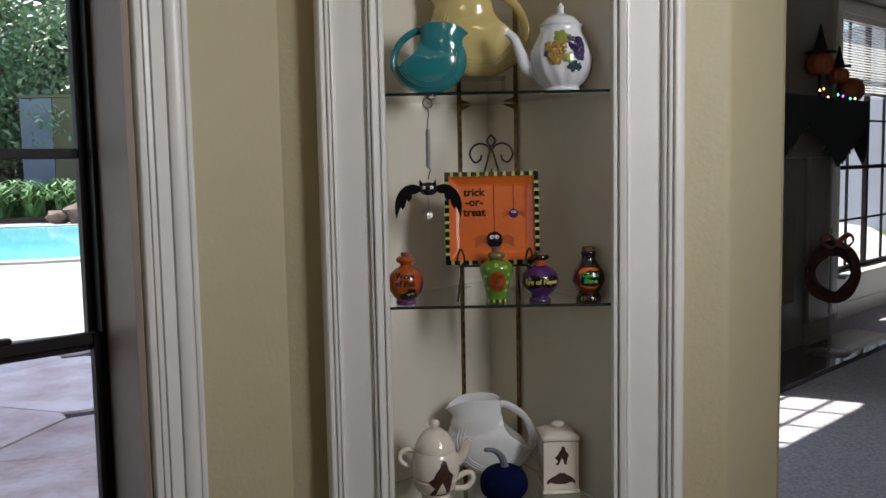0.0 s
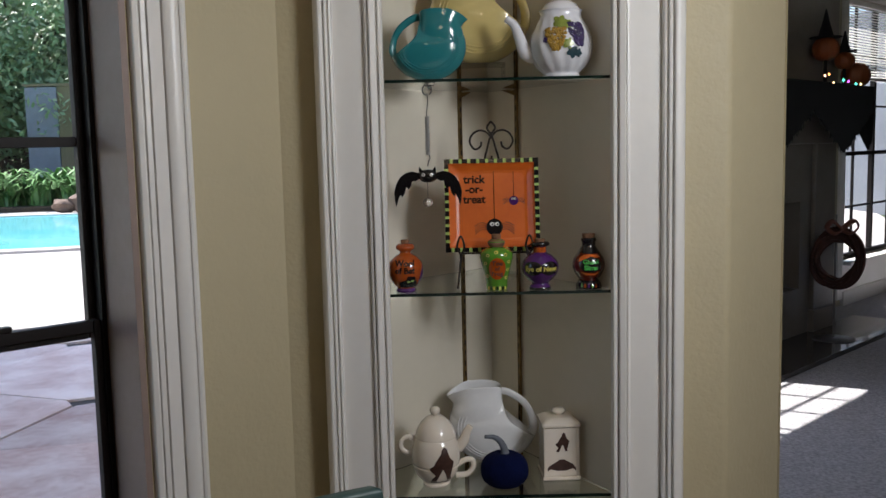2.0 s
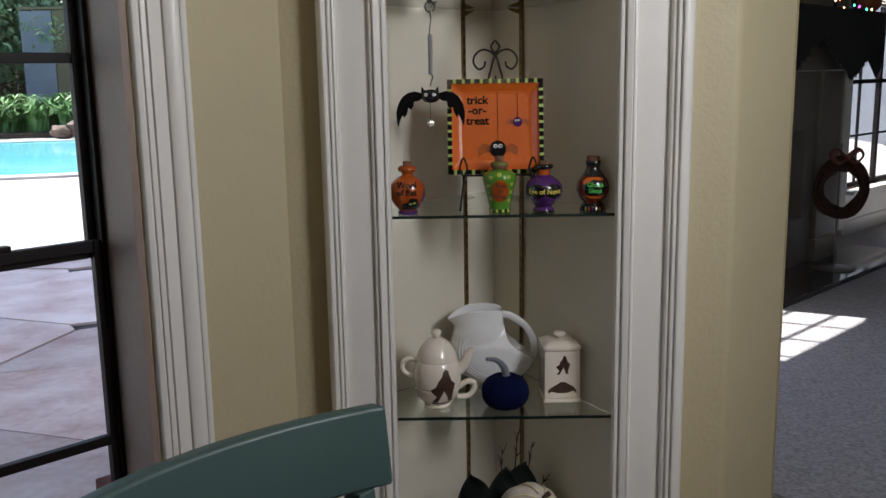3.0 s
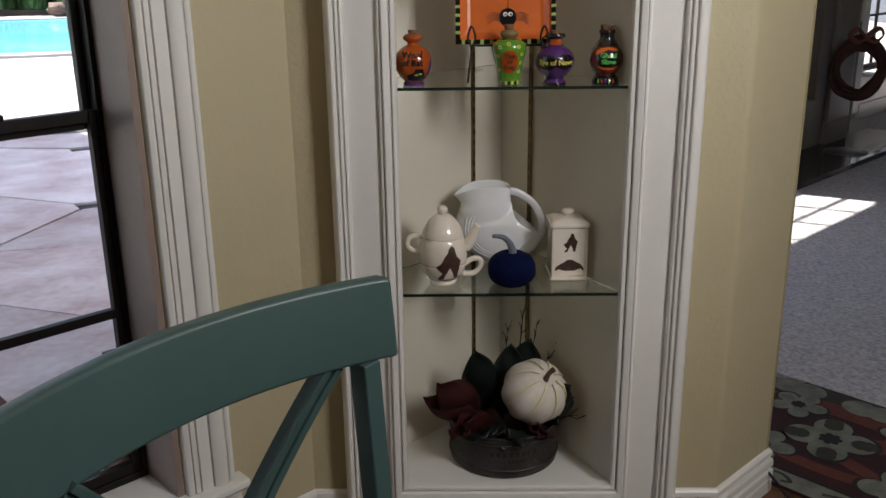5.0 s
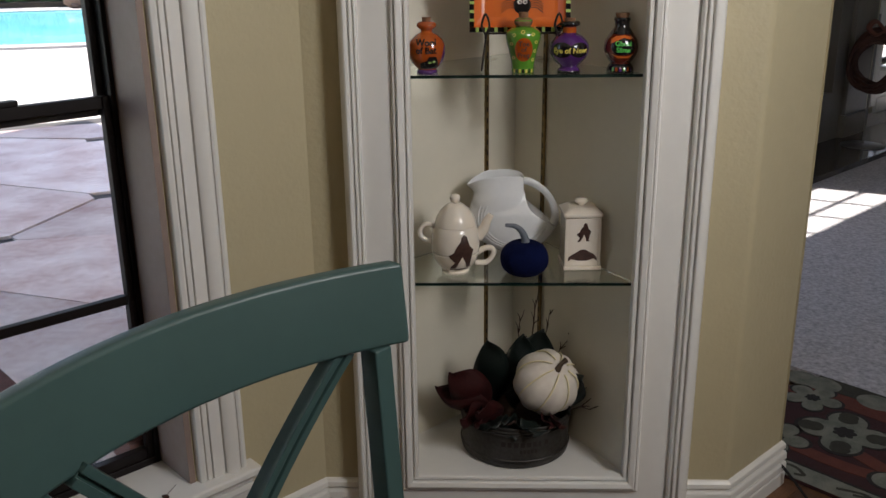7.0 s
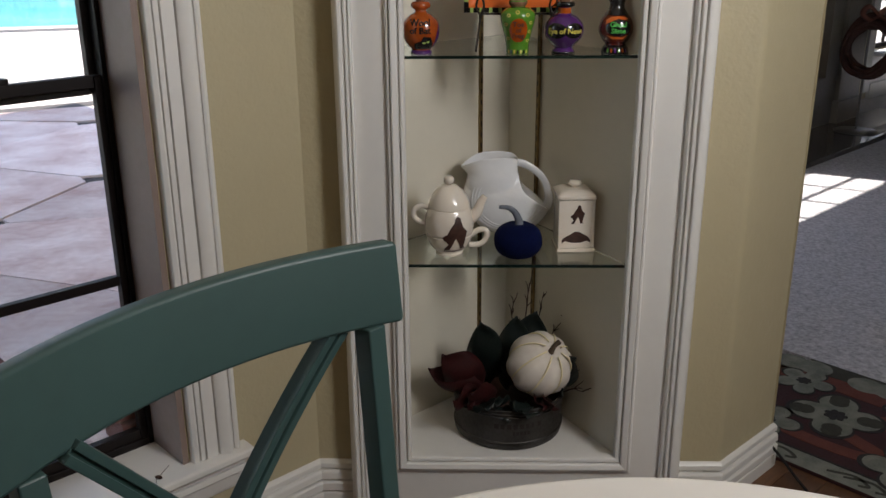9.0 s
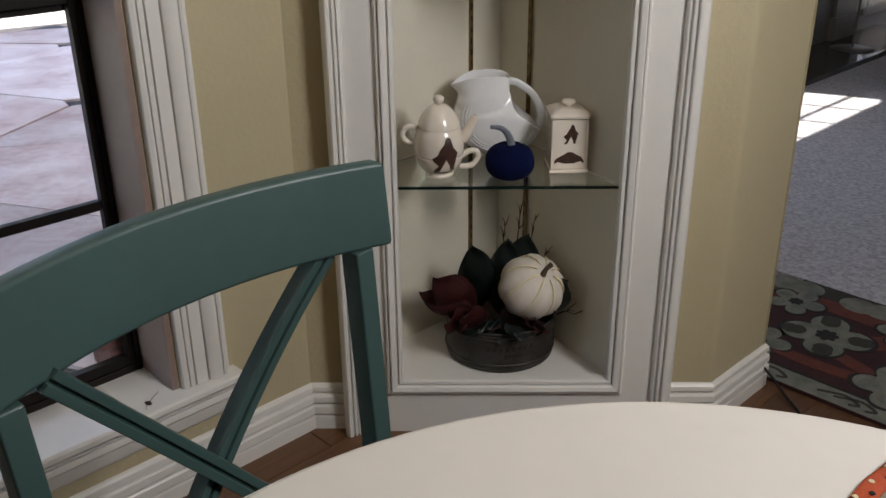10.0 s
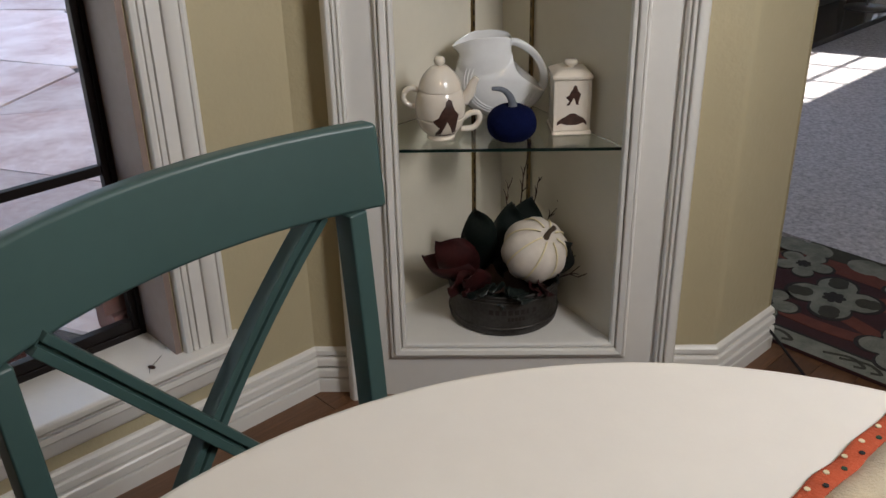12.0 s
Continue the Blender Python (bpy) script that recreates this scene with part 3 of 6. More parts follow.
# mantel dressing
LACE = material("black_lace", (0.008, 0.008, 0.008), 0.9, bump=0.8)
PUMPKIN = material("orange_pumpkin_paint", (0.30, 0.07, 0.015), 0.5, var=0.2)
HATM = material("dark_felt", (0.012, 0.010, 0.012), 0.9)
scarf = thing("mantel_scarf", "black lace scarf hanging in points over the mantel", "scarf", LIV)
part("top_cloth", bx(2.2, 4.04, -0.495, -0.300, 1.646, 1.651), LACE, scarf)
pts = []
for i in range(41):
    s = 2.2 + 1.84 * i / 40
    f = abs(((s - 2.2) / 0.92) % 1.0 - 0.5) * 2
    pts.append((s, 1.22 + 0.26 * f + 0.012 * math.sin(i * 2.3)))
part("drape", prism([(2.2, 1.648)] + pts + [(4.04, 1.648)], -0.502, -0.496, "y"), LACE, scarf, "ragged hanging points")
bm = bmesh.new()
for i in range(130):
    s = random.uniform(2.2, 4.04)
    f = abs(((s - 2.2) / 0.92) % 1.0 - 0.5) * 2
    z = 1.235 + 0.26 * f
    tube([(s, -0.499, z), (s + random.uniform(-0.01, 0.01), -0.499, z - random.uniform(0.02, 0.05))], 0.002, 4, bm)
tagged(part("fringe", bm, LACE, scarf), kind="stuff")
part("side_drape", prism([(-0.30, 1.648), (-0.50, 1.648), (-0.50, 1.30), (-0.47, 1.22), (-0.40, 1.36), (-0.32, 1.52)], 4.051, 4.056, "x"), LACE, scarf)


def lobed(r, h, lobes=9, depth=0.07, seg=54):
    prof = [(0, 0.10 * h)] + [(r * math.sin(math.pi * (0.08 + 0.86 * i / 12)) ** 0.75, h * (0.5 - 0.5 * math.cos(math.pi * (0.06 + 0.88 * i / 12)))) for i in range(13)] + [(0, 0.90 * h)]
    return lathe(prof, seg, wave=lambda a, z: 1 - depth * abs(math.cos(lobes * a / 2)) ** 3)


def hat_pumpkin(s, y, r, tall):
    t = thing("pumpkin_figurine", "orange pumpkin ornament wearing a dark pointed hat", "ornament", LIV @ pose(s, y, 1.651), "mantel ornaments")
    part("stand", lathe([(0, 0), (0.05, 0), (0.05, 0.012), (0.012, 0.02), (0.010, tall), (0, tall)], 16), HATM, t, smooth=True)
    part("pumpkin", lobed(r, r * 1.7), PUMPKIN, t, smooth=True, m=pose(0, 0, tall - 0.01))
    part("hat", lathe([(0, 0), (r * 1.15, 0), (r * 1.15, 0.006), (r * 0.55, 0.012), (r * 0.3, r * 1.0), (0.004, r * 2.1), (0, r * 2.1)], 20), HATM, t, smooth=True, m=pose(0, 0, tall + r * 1.55))


hat_pumpkin(3.50, -0.40, 0.085, 0.16)
hat_pumpkin(3.80, -0.40, 0.065, 0.12)
gourd = thing("gourd_ornament", "round orange gourd with a long curved stem", "ornament", LIV @ pose(3.99, -0.40, 1.651), "mantel ornaments")
part("gourd", lobed(0.095, 0.16), PUMPKIN, gourd, smooth=True)
part("stem", tube(smooth_line([(0.07, 0, 0.10), (0.13, 0, 0.11), (0.17, 0, 0.14), (0.22, 0, 0.15)]), [0.018, 0.017, 0.016, 0.015, 0.014, 0.013, 0.012, 0.011, 0.01, 0.01, 0.009, 0.009, 0.008, 0.008, 0.008, 0.007, 0.007, 0.007, 0.006], 8), HATM, gourd, smooth=True)
lights = thing("string_lights", "small coloured string lights along the mantel", "string lights", LIV @ pose(0, 0, 0))
part("wire", tube(smooth_line([(2.3, -0.47, 1.655), (2.9, -0.46, 1.66), (3.4, -0.475, 1.656), (3.95, -0.46, 1.66)]), 0.003, 6), HATM, lights)
for s, z, col in ((3.36, 1.70, (1, 0.35, 0.1)), (3.58, 1.672, (0.1, 0.8, 0.45)), (3.78, 1.655, (0.1, 0.85, 0.7)), (3.86, 1.656, (0.9, 0.7, 0.3)), (3.43, 1.65, (0.9, 0.6, 0.3)), (3.66, 1.667, (0.5, 0.1, 0.8)), (3.30, 1.69, (1, 0.5, 0.3))):
    part("bulb", lathe([(0, -0.010), (0.007, -0.004), (0.007, 0.004), (0, 0.010)], 8), glow_material("bulb_glow", col, 1.6), lights, "small glowing bulb", smooth=True, m=pose(s, -0.485, z + 0.005))

# wreath on its stand
wr = thing("wreath_stand", "twig wreath with a bow hanging on a slim floor stand", "wreath", pose(2.80, 5.97, 0.035, 0, 0, 8))
GRAPEVINE = material("brown_twigs", (0.07, 0.022, 0.012), 0.8, var=0.3, bump=0.6)
STEEL = material("grey_metal", (0.25, 0.24, 0.23), 0.35, metal=0.8)
part("base", lathe([(0, 0), (0.13, 0), (0.13, 0.006), (0.02, 0.014), (0, 0.014)], 28), STEEL, wr, smooth=True)
part("pole", tube([(0, 0, 0.01), (0, 0, 0.80)], 0.007, 8), STEEL, wr)
for i in range(16):
    ph, r0 = random.uniform(0, 6.28), random.uniform(0.128, 0.188)
    part("vine", tube([((r0 + 0.018 * math.sin(3 * a + ph)) * math.cos(a), -0.03 + 0.03 * math.sin(2 * a + ph), 0.52 + (r0 + 0.018 * math.sin(3 * a + ph)) * math.sin(a)) for a in [6.283 * k / 40 for k in range(41)]], random.uniform(0.008, 0.013), 6), GRAPEVINE, wr, "brown twig ring", smooth=True)
RIB = material("rust_ribbon", (0.16, 0.05, 0.03), 0.6)
for sg in (-1, 1):
    part("bow", tube(smooth_line([(0, -0.07, 0.715), (sg * 0.07, -0.08, 0.765), (sg * 0.105, -0.075, 0.725), (sg * 0.055, -0.08, 0.685), (0, -0.07, 0.705)]), 0.018, 6, flat=0.4), RIB, wr, "rust ribbon bow", smooth=True)

# ---- rug ----
RUGM = pose(1.193, 1.193, 0, 0, 0, -45)         # x along the rug, y across it
RB = material("rug_olive", (0.038, 0.036, 0.025), 0.95, var=0.15, scale=30, bump=1.0, bump_scale=300)
RR = material("rug_rust", (0.125, 0.030, 0.017), 0.95, var=0.15, scale=30, bump=1.0, bump_scale=300)
RM = material("rug_maroon", (0.038, 0.008, 0.009), 0.95, var=0.15, scale=30, bump=1.0, bump_scale=300)
RC = material("rug_sage_cream", (0.20, 0.20, 0.165), 0.95, color2=(0.10, 0.11, 0.09), scale=25, bump=1.0, bump_scale=300)
RS = material("rug_sage", (0.165, 0.17, 0.14), 0.95, var=0.2, scale=25, bump=1.0, bump_scale=300)
RK = material("rug_black", (0.016, 0.014, 0.012), 0.95, bump=1.0, bump_scale=300)
RO = material("rug_orange", (0.22, 0.075, 0.035), 0.95, var=0.2, scale=30, bump=1.0, bump_scale=300)
rug = thing("runner_rug", "floral runner rug in maroon, rust, olive and cream", "rug", RUGM)
R0, R1 = 0.700, 1.285
part("field", prism(rounded(-0.98, 0.10, R0, R1, 0.01), 0.0, 0.009), RM, rug, "maroon pile")
part("border", bx(-0.98, 0.10, R1 - 0.075, R1 - 0.001, 0.0088, 0.0100), RB, rug, "olive border")
part("border", bx(-0.98, 0.10, R0 + 0.001, R0 + 0.065, 0.0088, 0.0100), RC, rug, "pale border")
part("border_line", bx(-0.98, 0.10, R0 + 0.066, R0 + 0.074, 0.0088, 0.0102), RK, rug)


def blob(cx, cy, petals, r, amp, turn, z0, z1, k=60, sq=1.0):
    return prism([(cx + (r * (1 - amp + amp * abs(math.cos(petals * (a - turn) / 2)) ** 0.6)) * math.cos(a), cy + sq * (r * (1 - amp + amp * abs(math.cos(petals * (a - turn) / 2)) ** 0.6)) * math.sin(a))
                  for a in [6.2832 * i / k for i in range(k)]], z0, z1)


def vine(line, w, mat):
    pl = smooth_line(line, 8)
    left, right = [], []
    for i, p in enumerate(pl):
        q, o = pl[min(i + 1, len(pl) - 1)], pl[max(i - 1, 0)]
        d = Vector((q[0] - o[0], q[1] - o[1])).normalized()
        left.append((p[0] - d.y * w, p[1] + d.x * w))
        right.append((p[0] + d.y * w, p[1] - d.x * w))
    bm = bmesh.new()
    rows = [[bm.verts.new((*a, z)) for a in side] for side in (left, right) for z in (0.0088, 0.0102)]
    for k in range(len(pl) - 1):
        for a, b in ((rows[1], rows[3]), (rows[0], rows[1]), (rows[3], rows[2])):
            bm.faces.new((a[k], a[k + 1], b[k + 1], b[k]))
    return part("vine", bm, mat, rug)


def flower(cx, cy, r, turn, petals=5, mat=None, heart=None):
    f = part("flower_outline", blob(cx, cy, petals, r * 1.11, 0.50, turn, 0.0088, 0.0104), RK, rug, "dark outline")
    part("flower", blob(cx, cy, petals, r, 0.52, turn, 0.0090, 0.0110), mat or RC, f, "pale woven flower")
    for k in range(petals):
        a = turn + 6.2832 * k / petals
        px, py = cx + 0.62 * r * math.cos(a), cy + 0.62 * r * math.sin(a)
        part("petal_shade", blob(px, py, 2, r * 0.22, 0.35, a, 0.0100, 0.0114, 20), RS, f, "sage petal shading")
        arc = [(px + r * 0.20 * math.cos(a + b), py + r * 0.20 * math.sin(a + b)) for b in (-2.4, -1.3, -0.2, 0.9, 1.8)]
        if mat is None and petals == 4:
            vine(arc, r * 0.045, RB)
    part("flower_heart", blob(cx, cy, 7, r * 0.27, 0.35, turn, 0.0100, 0.0115), heart or RK, f)


for cx in (-0.78, -0.38):
    vine([(cx - 0.34, R0 + 0.30), (cx - 0.17, R0 + 0.45), (cx, R0 + 0.47), (cx + 0.17, R0 + 0.44), (cx + 0.33, R0 + 0.28)], 0.036, RR)
    vine([(cx - 0.33, R0 + 0.22), (cx - 0.1, R0 + 0.15), (cx + 0.14, R0 + 0.15), (cx + 0.33, R0 + 0.26)], 0.022, RR)
    flower(cx, R0 + 0.30, 0.115, 0.3, 4)
    flower(cx + 0.24, R0 + 0.165, 0.105, 0.9, 5)
    flower(cx + 0.30, R0 + 0.41, 0.105, 0.1, 5)
    flower(cx + 0.46, R0 + 0.27, 0.075, 0.5, 6, RO, RC)
    for k in range(4):
        a = 0.3 + k * 1.5708
        part("scroll", blob(cx + 0.085 * math.cos(a), R0 + 0.30 + 0.085 * math.sin(a), 2, 0.033, 0.35, a, 0.0100, 0.0116, 24), RB, rug, "olive scroll")
    for k in (0, 1, 2):
        part("leaf_motif", blob(cx - 0.2 + 0.22 * k, R1 - 0.055, 2, 0.085, 0.55, 0.1, 0.0090, 0.0106, 36, 0.75), RC, rug, "pale leaf")
        vine([(cx - 0.3 + 0.22 * k, R0 + 0.03), (cx - 0.24 + 0.22 * k, R0 + 0.05), (cx - 0.2 + 0.22 * k, R0 + 0.03), (cx - 0.22 + 0.22 * k, R0 + 0.018)], 0.005, RB)

for fx, fy, fr, ft, fn in ((-0.90, 0.155, 0.085, 0.2, 5), (-0.62, 0.45, 0.085, 0.7, 5), (-0.20, 0.33, 0.095, 0.4, 5), (-0.02, 0.17, 0.09, 0.8, 5), (-0.93, 0.43, 0.08, 0.1, 5)):
    flower(fx, R0 + fy, fr, ft, fn)

cord = tagged(part("power_cord", tube(smooth_line([(1.085, 2.235, 0.07), (1.11, 2.20, 0.05), (1.14, 2.15, 0.016), (1.155, 2.08, 0.006), (1.15, 1.95, 0.004), (1.10, 1.75, 0.004)]), 0.0035, 7), HATM, smooth=True), "black power cord trailing over floor and rug", "cord")

# ---- glazes, cloth and ornament materials ----
def glaze(name, color, rough=0.12, var=0.05, scale=8, color2=None):
    return material(name, color, rough, var=var, scale=scale, coat=0.6, color2=color2, bump=0.02, bump_scale=60)


TEAL = glaze("teal_glaze", (0.025, 0.195, 0.215), 0.14)
YELLOW = glaze("yellow_glaze", (0.62, 0.50, 0.20), 0.16)
WHITEG = glaze("white_glaze", (0.82, 0.83, 0.84), 0.16)
CREAM = glaze("cream_glaze", (0.82, 0.76, 0.67), 0.18, color2=(0.74, 0.64, 0.52), scale=5)
PORC = glaze("porcelain", (0.76, 0.76, 0.80), 0.12)
ORANGE = glaze("orange_glaze", (0.66, 0.14, 0.015), 0.30, color2=(0.55, 0.10, 0.01))
RUST = glaze("burnt_orange_glaze", (0.42, 0.085, 0.01), 0.15, color2=(0.26, 0.04, 0.01), scale=18)
PURPLE = glaze("purple_glaze", (0.075, 0.018, 0.13), 0.16)
GREEN = glaze("green_glaze", (0.10, 0.27, 0.025), 0.2, var=0.1)
BLACKG = glaze("black_glaze", (0.008, 0.007, 0.008), 0.15)
REDG = glaze("dark_red_glaze", (0.13, 0.016, 0.008), 0.16, var=0.2, scale=20)
LIME = glaze("lime_paint", (0.36, 0.50, 0.13), 0.3)
EYEW = glaze("white_paint_dots", (0.85, 0.85, 0.82), 0.2)
YPAINT = glaze("yellow_paint", (0.65, 0.55, 0.10), 0.3)
GPAINT = glaze("green_letter_paint", (0.10, 0.55, 0.10), 0.3)
BROWN = material("brown_print", (0.075, 0.035, 0.026), 0.4, var=0.3, scale=120)
CORK = material("cork", (0.28, 0.14, 0.07), 0.9, var=0.3, scale=60, bump=0.6, bump_scale=200)
IRON = material("dark_wrought_iron", (0.03, 0.024, 0.02), 0.45, metal=0.6, var=0.2, bump=0.1)
WIRE = material("grey_wire", (0.09, 0.09, 0.09), 0.35, metal=0.7)
NAVY = material("navy_velvet", (0.0035, 0.007, 0.045), 0.95, var=0.2, scale=30, bump=0.5, bump_scale=250, spec=0.1)
GREYSTEM = material("grey_stem", (0.17, 0.19, 0.23), 0.6, var=0.2, scale=60, bump=0.4)
ZINC = material("weathered_zinc", (0.085, 0.080, 0.075), 0.5, metal=0.55, color2=(0.030, 0.025, 0.021), scale=14, bump=0.25, bump_scale=40)
RUSTINK = material("faded_brown_print", (0.022, 0.014, 0.010), 0.7)
PUMPW = material("cream_pumpkin", (0.72, 0.66, 0.58), 0.75, color2=(0.58, 0.51, 0.44), scale=7, bump=0.2, bump_scale=80)
SEAM = material("pale_seam", (0.88, 0.78, 0.50), 0.8)
DRYSTEM = material("dry_stem", (0.075, 0.05, 0.03), 0.9, bump=0.6, bump_scale=150)
MAGL = material("dark_green_leaf", (0.006, 0.012, 0.010), 0.45, var=0.2, scale=25, bump=0.15)
MAGR = material("burgundy_leaf", (0.045, 0.006, 0.006), 0.6, color2=(0.012, 0.003, 0.003), scale=18, bump=0.15, spec=0.3)
TWIG = material("brown_twig", (0.05, 0.022, 0.014), 0.85, var=0.2)


# ---- shapes for ornaments ----
def shell(ob, thick):
    mod = ob.modifiers.new("thickness", "SOLIDIFY")
    mod.thickness, mod.offset = thick, -1
    return ob


def cut_away(bm, cutter):
    """The first solid less the second."""
    obs = []
    for b in (bm, cutter):
        bmesh.ops.recalc_face_normals(b, faces=b.faces[:])
        me = bpy.data.meshes.new("solid")
        b.to_mesh(me)
        b.free()
        obs.append(new("solid", me))
    mod = obs[0].modifiers.new("cut", "BOOLEAN")
    mod.object, mod.operation, mod.solver = obs[1], "DIFFERENCE", "EXACT"
    bpy.context.view_layer.update()
    me = bpy.data.meshes.new_from_object(obs[0].evaluated_get(bpy.context.evaluated_depsgraph_get()))
    out = bmesh.new()
    out.from_mesh(me)
    for ob in obs:
        bpy.data.objects.remove(ob)
    return out


# height, pouring side, handle side and half depth of the neck, as shares of the jug's height
NECK = [(0.55, -0.47, 0.15, 0.235), (0.66, -0.478, 0.128, 0.240), (0.74, -0.462, 0.118, 0.238), (0.80, -0.464, 0.112, 0.229), (0.86, -0.488, 0.108, 0.218), (0.92, -0.514, 0.106, 0.210), (0.97, -0.533, 0.108, 0.208), (1.0, -0.540, 0.110, 0.210)]


def disk_pitcher(label, mat, h, m, flip=1):
    """A flat round jug whose handle completes the disc: body hollowed at the handle, beaked open mouth, looped handle."""
    t = thing("disk_pitcher", label, "pitcher", m, "disk pitchers")
    RX, RZ, T, zc = 0.512 * h, 0.485 * h, 0.262 * h, 0.485 * h
    prof = [(0, -T)] + [(math.sin(math.pi / 2 * k / 12), -T * max(0.0, 1 - math.sin(math.pi / 2 * k / 12) ** 2.6) ** (1 / 2.2)) for k in range(1, 13)]
    prof += [(r, -y) for r, y in prof[-2::-1]]
    bm = lathe(prof, 88)
    for v in bm.verts:
        up = min(1.0, max(0.0, (zc + v.co.y * RZ - 0.50 * h) / (0.27 * h)))
        v.co = (flip * v.co.x * RX, v.co.z * (1 - 0.36 * up * up * (3 - 2 * up)), max(zc + v.co.y * RZ, 0.006 * h))
    edge = [(-0.7, 0.78), (0.118, 0.78)] + smooth_line([(0.124, 0.72), (0.150, 0.63), (0.205, 0.555), (0.285, 0.490), (0.375, 0.415), (0.46, 0.345)], 4) + [(0.7, 0.30), (0.7, 1.3), (-0.7, 1.3)]
    bm = cut_away(bm, prism([(flip * x * h, z * h) for x, z in edge], -0.5 * h, 0.5 * h, "y"))
    bore = lathe([(0, 0.40), (1, 0.40), (1, 1.2), (0, 1.2)], 32)
    for v in bore.verts:
        v.co = (flip * (-0.16 + 0.262 * v.co.x) * h, 0.200 * v.co.y * h, v.co.z * h)
    bm = cut_away(bm, bore)
    rings = []
    rows = [(0.34, -0.40, 0.10, 0.18)] + smooth_line(NECK, 3)
    inner = [(z, l + 0.018, r - 0.018, d - 0.018) for z, l, r, d in rows[::-1] if z > 0.76] + [(0.70, -0.41, 0.085, 0.19), (0.42, -0.34, 0.05, 0.14)]
    for z, l, r, d in rows + inner:
        ring = []
        for i in range(48):
            a = 2 * math.pi * i / 48
            x = (l + r) / 2 + (r - l) / 2 * math.cos(a)
            up = max(0.0, (z - 0.70) / 0.30)
            y = d * math.copysign(abs(math.sin(a)) ** (0.5 if math.cos(a) > 0 else 0.8), math.sin(a)) * (1.0 - 0.45 * max(0.0, -math.cos(a)) ** 3 * up)
            droop = (0.098 * max(0.0, (-x - 0.20) / 0.28) ** 2 + 0.05 * max(0.0, x / 0.114) ** 2) * up
            ring.append(bm.verts.new((flip * x * h, y * h, (z - droop) * h)))
        rings.append(ring)
    for a, b in zip(rings, rings[1:]):
        for i in range(48):
            bm.faces.new((a[i], a[(i + 1) % 48], b[(i + 1) % 48], b[i]))
    bm.faces.new(rings[-1])
    bm.faces.new(rings[0])
    body = part("body", bm, mat, t, smooth=True)
    weld, soft = body.modifiers.new("weld", "REMESH"), body.modifiers.new("soft", "SMOOTH")
    weld.mode, weld.voxel_size, weld.use_smooth_shade = "VOXEL", 0.010 * h, True
    soft.iterations, soft.factor = 9, 0.5
    hp = smooth_line([(0.07, 0.900), (0.16, 0.893), (0.265, 0.835), (0.36, 0.750), (0.43, 0.635), (0.463, 0.525), (0.468, 0.440), (0.448, 0.370), (0.405, 0.320)], 6)
    part("handle", tube([(flip * x * h, 0, z * h) for x, z in hp], [h * (0.031 + 0.018 * abs(i / (len(hp) - 1) - 0.5)) for i in range(len(hp))], 14, flat=1.6), mat, t, smooth=True)
    for f in (0.80, 0.735, 0.67):
        yy = -T * (1 - f ** 2.6) ** (1 / 2.2) - 0.0002
        pts = [(flip * f * RX * math.cos(a), yy, zc + f * RZ * math.sin(a)) for a in [radians(146 + 196 * i / 48) for i in range(49)]]
        part("ring", tube(pts, 0.0075 * h, 6), mat, t, "raised ring", smooth=True)
    return t


def text_mesh(words, size, width=None):
    cu = bpy.data.curves.new("letters", "FONT")
    cu.body, cu.size, cu.align_x, cu.align_y, cu.space_line = words, size, "CENTER", "CENTER", 0.85
    cu.resolution_u, cu.offset = 3, size * 0.028
    ob = bpy.data.objects.new("letters", cu)
    scene.collection.objects.link(ob)
    bpy.context.view_layer.update()
    me = bpy.data.meshes.new_from_object(ob.evaluated_get(bpy.context.evaluated_depsgraph_get()))
    bpy.data.objects.remove(ob)
    bm = bmesh.new()
    bm.from_mesh(me)
    bpy.data.meshes.remove(me)
    bmesh.ops.triangulate(bm, faces=bm.faces[:])
    return bm


def wrap(bm, radius, z0, lift=0.0006, turn=0.0):
    """Lays a flat drawing (x, y) onto a turned body whose radius at a height is radius(z), facing -y."""
    bmesh.ops.subdivide_edges(bm, edges=[e for e in bm.edges if e.calc_length() > 0.004], cuts=2)
    bmesh.ops.triangulate(bm, faces=bm.faces[:])
    for v in bm.verts:
        z = z0 + v.co.y
        r = radius(z) + lift + v.co.z
        a = v.co.x / max(radius(z), 0.01) + turn
        v.co = (r * math.sin(a), -r * math.cos(a), z)
    return bm


def flat_shape(pts):
    bm = bmesh.new()
    bm.faces.new([bm.verts.new((x, y, 0)) for x, y in pts])
    bmesh.ops.triangulate(bm, faces=bm.faces[:])
    bmesh.ops.subdivide_edges(bm, edges=bm.edges[:], cuts=3, use_grid_fill=True)
    return bm


def ellipse(cx, cy, rx, ry, k=20):
    return [(cx + rx * math.cos(6.2832 * i / k), cy + ry * math.sin(6.2832 * i / k)) for i in range(k)]


def stand_up(bm, y=0.0):
    """Turns a flat drawing (x, y) upright, into xz, at depth y, facing -y."""
    for v in bm.verts:
        v.co = (v.co.x, y - v.co.z, v.co.y)
    return bm


def radius_of(profile):
    zs, rs = [p[1] for p in profile], [p[0] for p in profile]
    return lambda z: float(np.interp(z, zs, rs))


